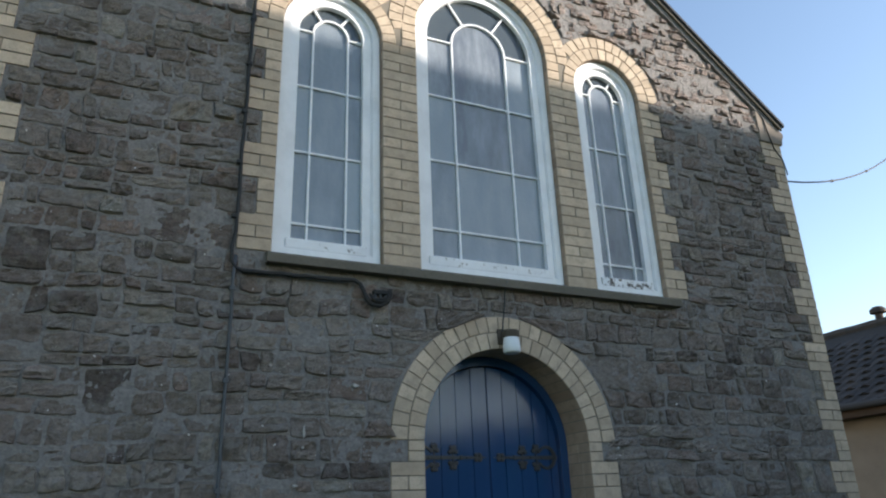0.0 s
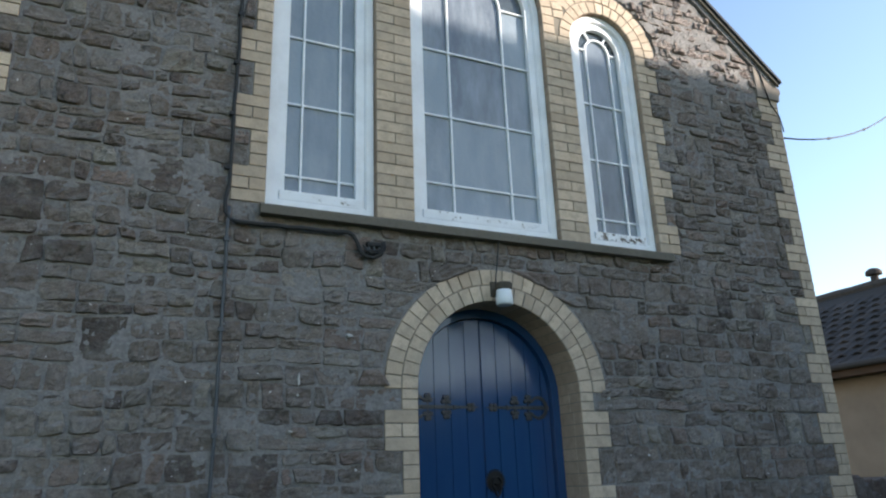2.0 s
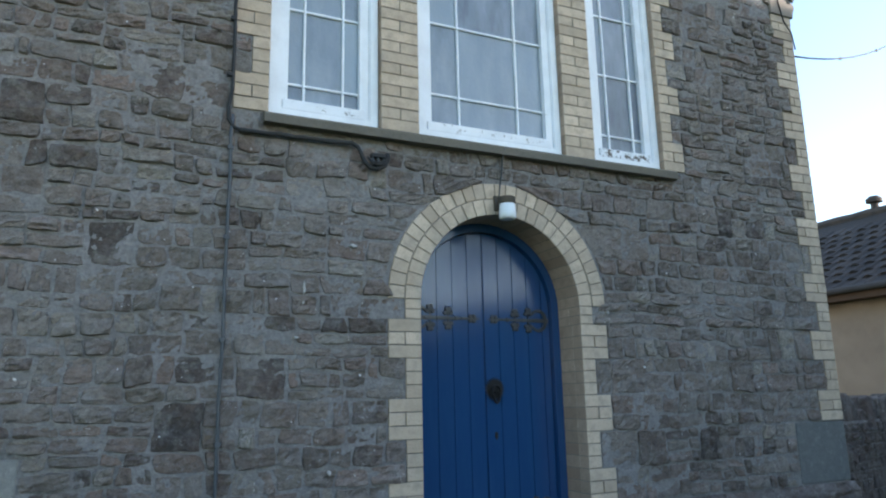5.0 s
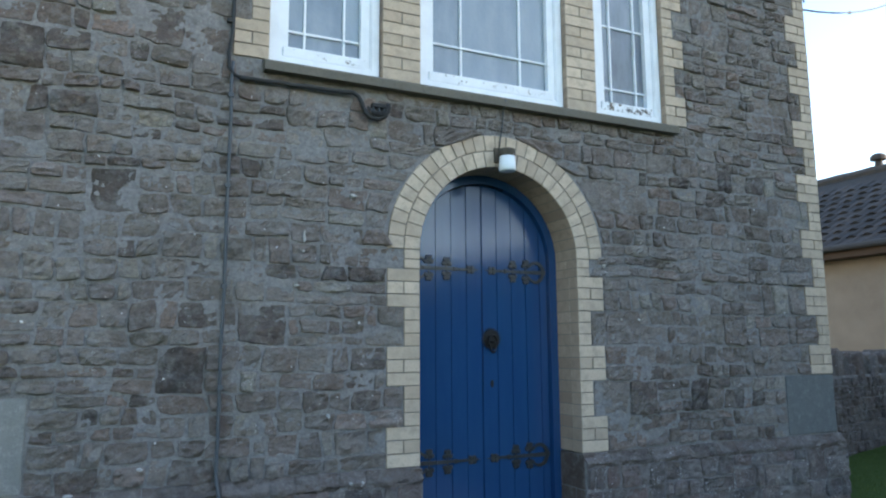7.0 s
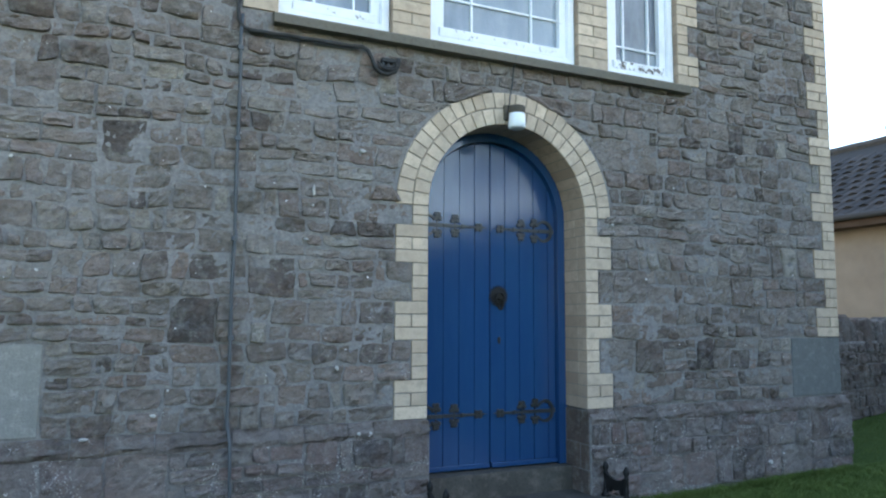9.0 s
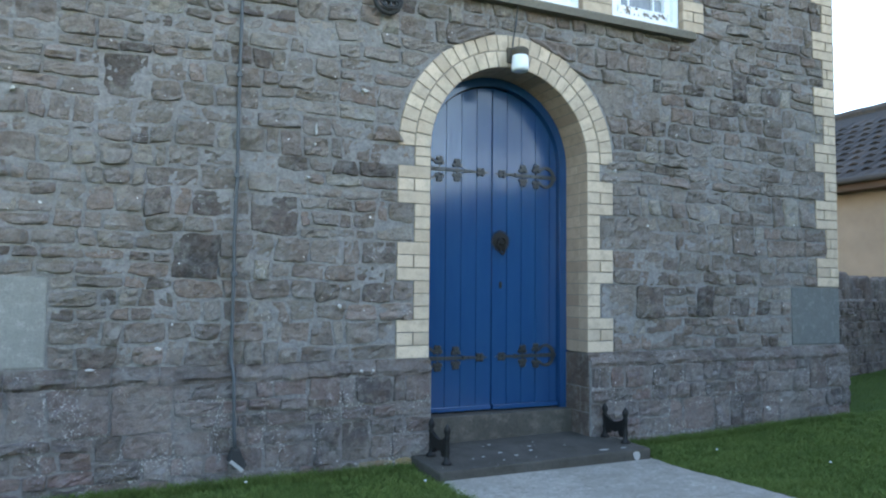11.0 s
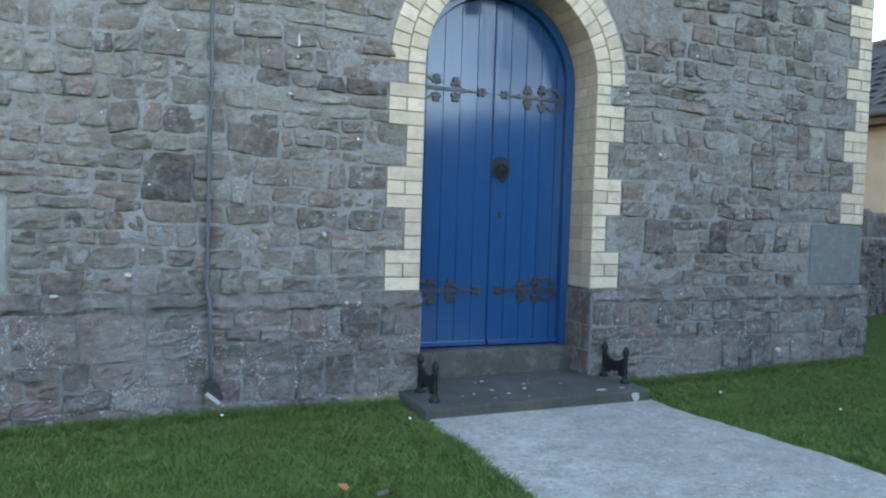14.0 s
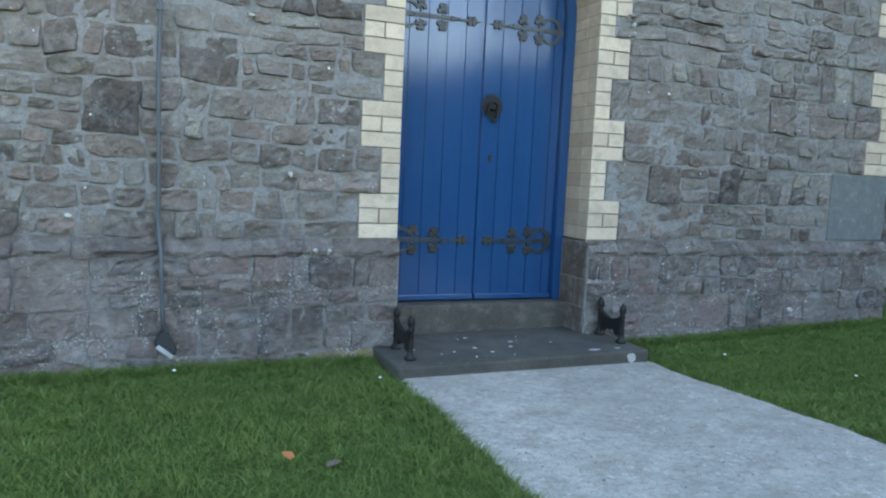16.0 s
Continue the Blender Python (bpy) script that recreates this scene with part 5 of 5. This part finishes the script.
def build_opposite():
    """What stands behind the camera: the house that shades the front, and the hedge along the lane."""
    foot = [(7.9, -8.0), (30.0, -8.0), (30.0, -14.0), (13.6, -14.0)]
    bm = bmesh.new()
    low, high = ([bm.verts.new((x, y, z)) for x, y in foot] for z in (0.0, 9.55))
    for i in range(4):
        bm.faces.new((low[i], low[(i + 1) % 4], high[(i + 1) % 4], high[i]))
    bm.faces.new(high)
    bm.faces.new(low[::-1])
    thing("building_opposite", "plain rendered building across the lane", "building", bm, M_BEIGE, "structure")
    bm = bmesh.new()
    rng = random.Random(6)
    for first, last in ((-40.0, -0.9), (1.15, 7.4)):
        rows = []
        for i in range(int((last - first) / 0.11) + 1):
            x = first + 0.11 * i
            h = (1.3 if x < 0 else 2.85 + 0.2 * max(0.0, min(x - 2.4, 3.0))) + 0.3 * noise.noise(Vector((x * 0.6, 0, 3))) + 0.22 * noise.noise(Vector((x * 2.4, 4, 3))) + rng.uniform(-0.09, 0.09)
            rows.append([bm.verts.new(v) for v in ((x, -7, 0), (x, -7 - rng.uniform(0, 0.3), h * 0.6), (x, -7.4, h), (x, -7.9, h * 0.7), (x, -8, 0))])
        for p, q in zip(rows, rows[1:]):
            for k in range(4):
                bm.faces.new((p[k], p[k + 1], q[k + 1], q[k]))
        bm.faces.new(rows[0])
        bm.faces.new(rows[-1][::-1])
    hedge = thing("hedge", "dark green clipped boundary hedge along the lane", "hedge", bm, M_SOIL, "structure")
    bm = bmesh.new()
    for _ in range(9000):
        x = rng.uniform(-14.0, -0.9) if rng.random() < 0.62 else rng.uniform(1.15, 7.4)
        top = 1.3 if x < 0 else 2.85 + 0.2 * max(0.0, min(x - 2.4, 3.0))
        if rng.random() < 0.7:
            c = Vector((x, -6.98 - rng.uniform(0, 0.12), rng.uniform(0.2, top)))
        else:
            c = Vector((x, rng.uniform(-7.9, -7.0), top + rng.uniform(-0.1, 0.25)))
        u = Vector((rng.gauss(0, 1), rng.gauss(0, 1), rng.gauss(0, 1))).normalized() * rng.uniform(0.035, 0.07)
        w = u.cross(Vector((rng.gauss(0, 1), rng.gauss(0, 1), rng.gauss(0, 1)))).normalized() * 0.03
        bm.faces.new([bm.verts.new(c + v) for v in (-u, w, u, -w)])
    tagged(part("leaves", bm, M_GRASS, hedge), kind="stuff")
    # unseen hedge added in the west to hold back light from that side
    bm = bmesh.new()
    rows = []
    for i in range(26):
        y, h = -7 + 0.9 * i, 2.2 + rng.uniform(-0.3, 0.4)
        rows.append([bm.verts.new(v) for v in ((-15.5, y, 0), (-15.5 - rng.uniform(0, 0.4), y, h * 0.6), (-16.5, y, h), (-17.5, y, h * 0.7), (-17.7, y, 0))])
    for p, q in zip(rows, rows[1:]):
        for k in range(4):
            bm.faces.new((p[k], p[k + 1], q[k + 1], q[k]))
    thing("light_block_west", "unseen dark green hedge added to cut light from the west", "hedge", bm, M_SOIL, "structure")


build_opposite()


# unseen tree, added to put a dark patch into the glossy door's reflection
def build_unseen_tree(x, y, z, rng):
    bm = bmesh.new()
    tube = [(x, y, 0), (x + 0.1, y, 2.5), (x - 0.1, y + 0.2, 5.5), (x, y, 9.0)]
    rows = []
    for i, p in enumerate(tube):
        r = 0.4 - 0.09 * i
        rows.append([bm.verts.new((p[0] + r * math.cos(k * math.pi / 4), p[1] + r * math.sin(k * math.pi / 4), p[2])) for k in range(8)])
    for a, b in zip(rows, rows[1:]):
        for k in range(8):
            bm.faces.new((a[k], a[(k + 1) % 8], b[(k + 1) % 8], b[k]))
    tree = thing("tree", "unseen tall leafy tree added to darken the door reflection", "tree", at=(x, y, 0))
    part("trunk", bm, M_DARKWOOD, tree)
    bm = bmesh.new()
    heads = [(rng.uniform(-3, 3), rng.uniform(-2.5, 2.5), rng.uniform(-2.2, 3), rng.uniform(0.9, 1.7)) for _ in range(16)]
    for hx, hy, hz, hr in heads:
        tube_bm(bm, [(x, y, z - 2.5), (x + hx * 0.5, y + hy * 0.5, z + hz * 0.5 - 0.6), (x + hx, y + hy, z + hz)], 0.06, 5)
    part("limbs", bm, M_DARKWOOD, tree)
    bm = bmesh.new()
    for hx, hy, hz, hr in heads:
        for _ in range(170):
            d = Vector((rng.gauss(0, 1), rng.gauss(0, 1), rng.gauss(0, 1))).normalized() * hr * rng.uniform(0.3, 1.1)
            c = Vector((x + hx, y + hy, z + hz)) + d
            u = Vector((rng.gauss(0, 1), rng.gauss(0, 1), rng.gauss(0, 1))).normalized() * rng.uniform(0.1, 0.22)
            w = u.cross(Vector((rng.gauss(0, 1), rng.gauss(0, 1), rng.gauss(0, 1)))).normalized() * 0.1
            bm.faces.new([bm.verts.new(c + v) for v in (-u, w, u, -w)])
    part("crown", bm, M_SOIL, tree)


build_unseen_tree(17.5, -27.0, 9.6, random.Random(31))

# ---- small things ----


def bmesh_of(ob):
    bm = bmesh.new()
    bm.from_mesh(ob.data)
    return bm


def build_litter():
    rng = random.Random(9)
    bm = bmesh.new()
    pts = [(-0.012, -0.03), (0.02, -0.02), (0.028, 0.01), (0.008, 0.032), (-0.02, 0.02), (-0.026, -0.008)]
    top = [bm.verts.new((x * 0.85, y * 0.85, 0.012 * abs(x) * 30)) for x, y in pts]
    mid = bm.verts.new((0, 0, 0))
    low = [bm.verts.new((x * 0.85, y * 0.85, 0.012 * abs(x) * 30 - 0.002)) for x, y in pts]
    n = len(pts)
    for i in range(n):
        bm.faces.new((top[i], top[(i + 1) % n], mid))
        bm.faces.new((low[i], low[(i + 1) % n], top[(i + 1) % n], top[i]))
    leaf = thing("fallen_leaf", "single orange fallen leaf on the grass", "leaf", bm, LEAF)
    leaf.matrix_world = pose(-1.35, -1.32, ground_z(-1.35, -1.32) + 0.045, 14, 10, 30)
    dry = thing("fallen_leaf", "small dry brown leaf lying in the grass", "leaf", bmesh_of(leaf), LEAF_DRY)
    dry.matrix_world = pose(-1.2, -1.36, ground_z(-1.2, -1.36) + 0.016, -12, 8, 110)
    chips = [(0.47, -0.40, 0.035, 0.018), (0.66, -0.4762, 0.03, 0.0), (-0.1, -0.3, 0.012, 0.01), (-0.16, -0.2, 0.014, 0.01), (0.1, -0.12, 0.016, 0.008), (-0.3, -0.25, 0.01, 0.008), (0.62, -0.4, 0.02, 0.01),
             (0.05, -0.22, 0.012, 0.01), (-0.12, 0.02, 0.014, 0.01)]
    for _ in range(9):
        chips.append((rng.uniform(-0.5, 0.66), rng.uniform(-0.43, 0.1), rng.uniform(0.004, 0.008), rng.uniform(0.003, 0.006)))
    for x, y, r, q in chips:
        bm = bmesh.new()
        z = 0.222 + 0.012 * (x + 0.66)
        m = 9
        outline = [(r * (0.7 + 0.5 * rng.random()) * math.cos(2 * math.pi * i / m), (q or r) * (0.7 + 0.5 * rng.random()) * math.sin(2 * math.pi * i / m)) for i in range(m)]
        prism(bm, outline, -0.0015, 0.0015)
        ob = thing("paint_flake", "white paint flake lying on the dark step", "paint flake", bm, FLAKE, group="paint flakes on the step")
        if q:
            ob.matrix_world = pose(x, y, z + 0.001, -90, 0, 0)
        else:
            ob.matrix_world = pose(x, y - 0.001, z - 0.035, 0, 0, 0)
    for x, y in ((-0.78, -0.5), (1.25, -0.55), (-1.68, -0.2), (1.6, -1.1)):
        bm = bmesh.new()
        bmesh.ops.create_icosphere(bm, subdivisions=2, radius=0.008)
        for v in bm.verts:
            v.co *= rng.uniform(0.8, 1.15)
            v.co.z *= 0.6
        thing("daisy", "tiny white daisy head in the lawn", "flower", bm, LAMP_WHITE, group="daisies", at=(x, y, ground_z(x, y) + 0.045))


def build_flecks():
    """Spots of lime and lichen stuck to the stones: x, face, z, half width, half height."""
    rng = random.Random(15)
    for x, y, z, w, h in FLECKS:
        n = 11
        pts = [(x + w * rng.uniform(0.5, 1.0) * math.cos(2 * math.pi * k / n), z + h * rng.uniform(0.5, 1.0) * math.sin(2 * math.pi * k / n)) for k in range(n)]
        part("lime_spot", prism(bmesh.new(), pts, y, y + 0.04, 0.003), FLECK, wall_front)


FLECK = render_material("lime_spot", (0.5, 0.485, 0.46), 90.0)
FLECKS = [
    (-1.003, -0.03, 2.426, 0.0243, 0.0136),
    (-1.136, -0.03, 1.121, 0.0149, 0.0149),
    (-1.298, -0.028, 2.154, 0.0088, 0.0501),
    (-1.303, -0.028, 2.071, 0.0103, 0.0118),
    (-2.444, -0.07, 0.798, 0.0258, 0.0077),
    (-1.009, -0.07, 0.743, 0.0135, 0.0105),
    (-0.939, -0.07, 0.741, 0.0121, 0.0121),
    (-2.841, -0.03, 2.212, 0.015, 0.0125),
    (-2.125, -0.03, 0.896, 0.0216, 0.0121),
    (0.858, -0.03, 2.079, 0.0125, 0.0143),
    (2.27, -0.07, 0.336, 0.0257, 0.0198),
    (-1.231, -0.07, 0.619, 0.0088, 0.0205),
    (-1.339, -0.03, 1.871, 0.0205, 0.0088),
    (1.874, -0.07, 0.479, 0.0134, 0.0134),
]
build_flecks()

LEAF_DRY = Mat("leaf_brown", (0.1, 0.075, 0.055), 0.8).m
LEAF = Mat("leaf_orange", (0.36, 0.125, 0.04), 0.65).m
build_litter()
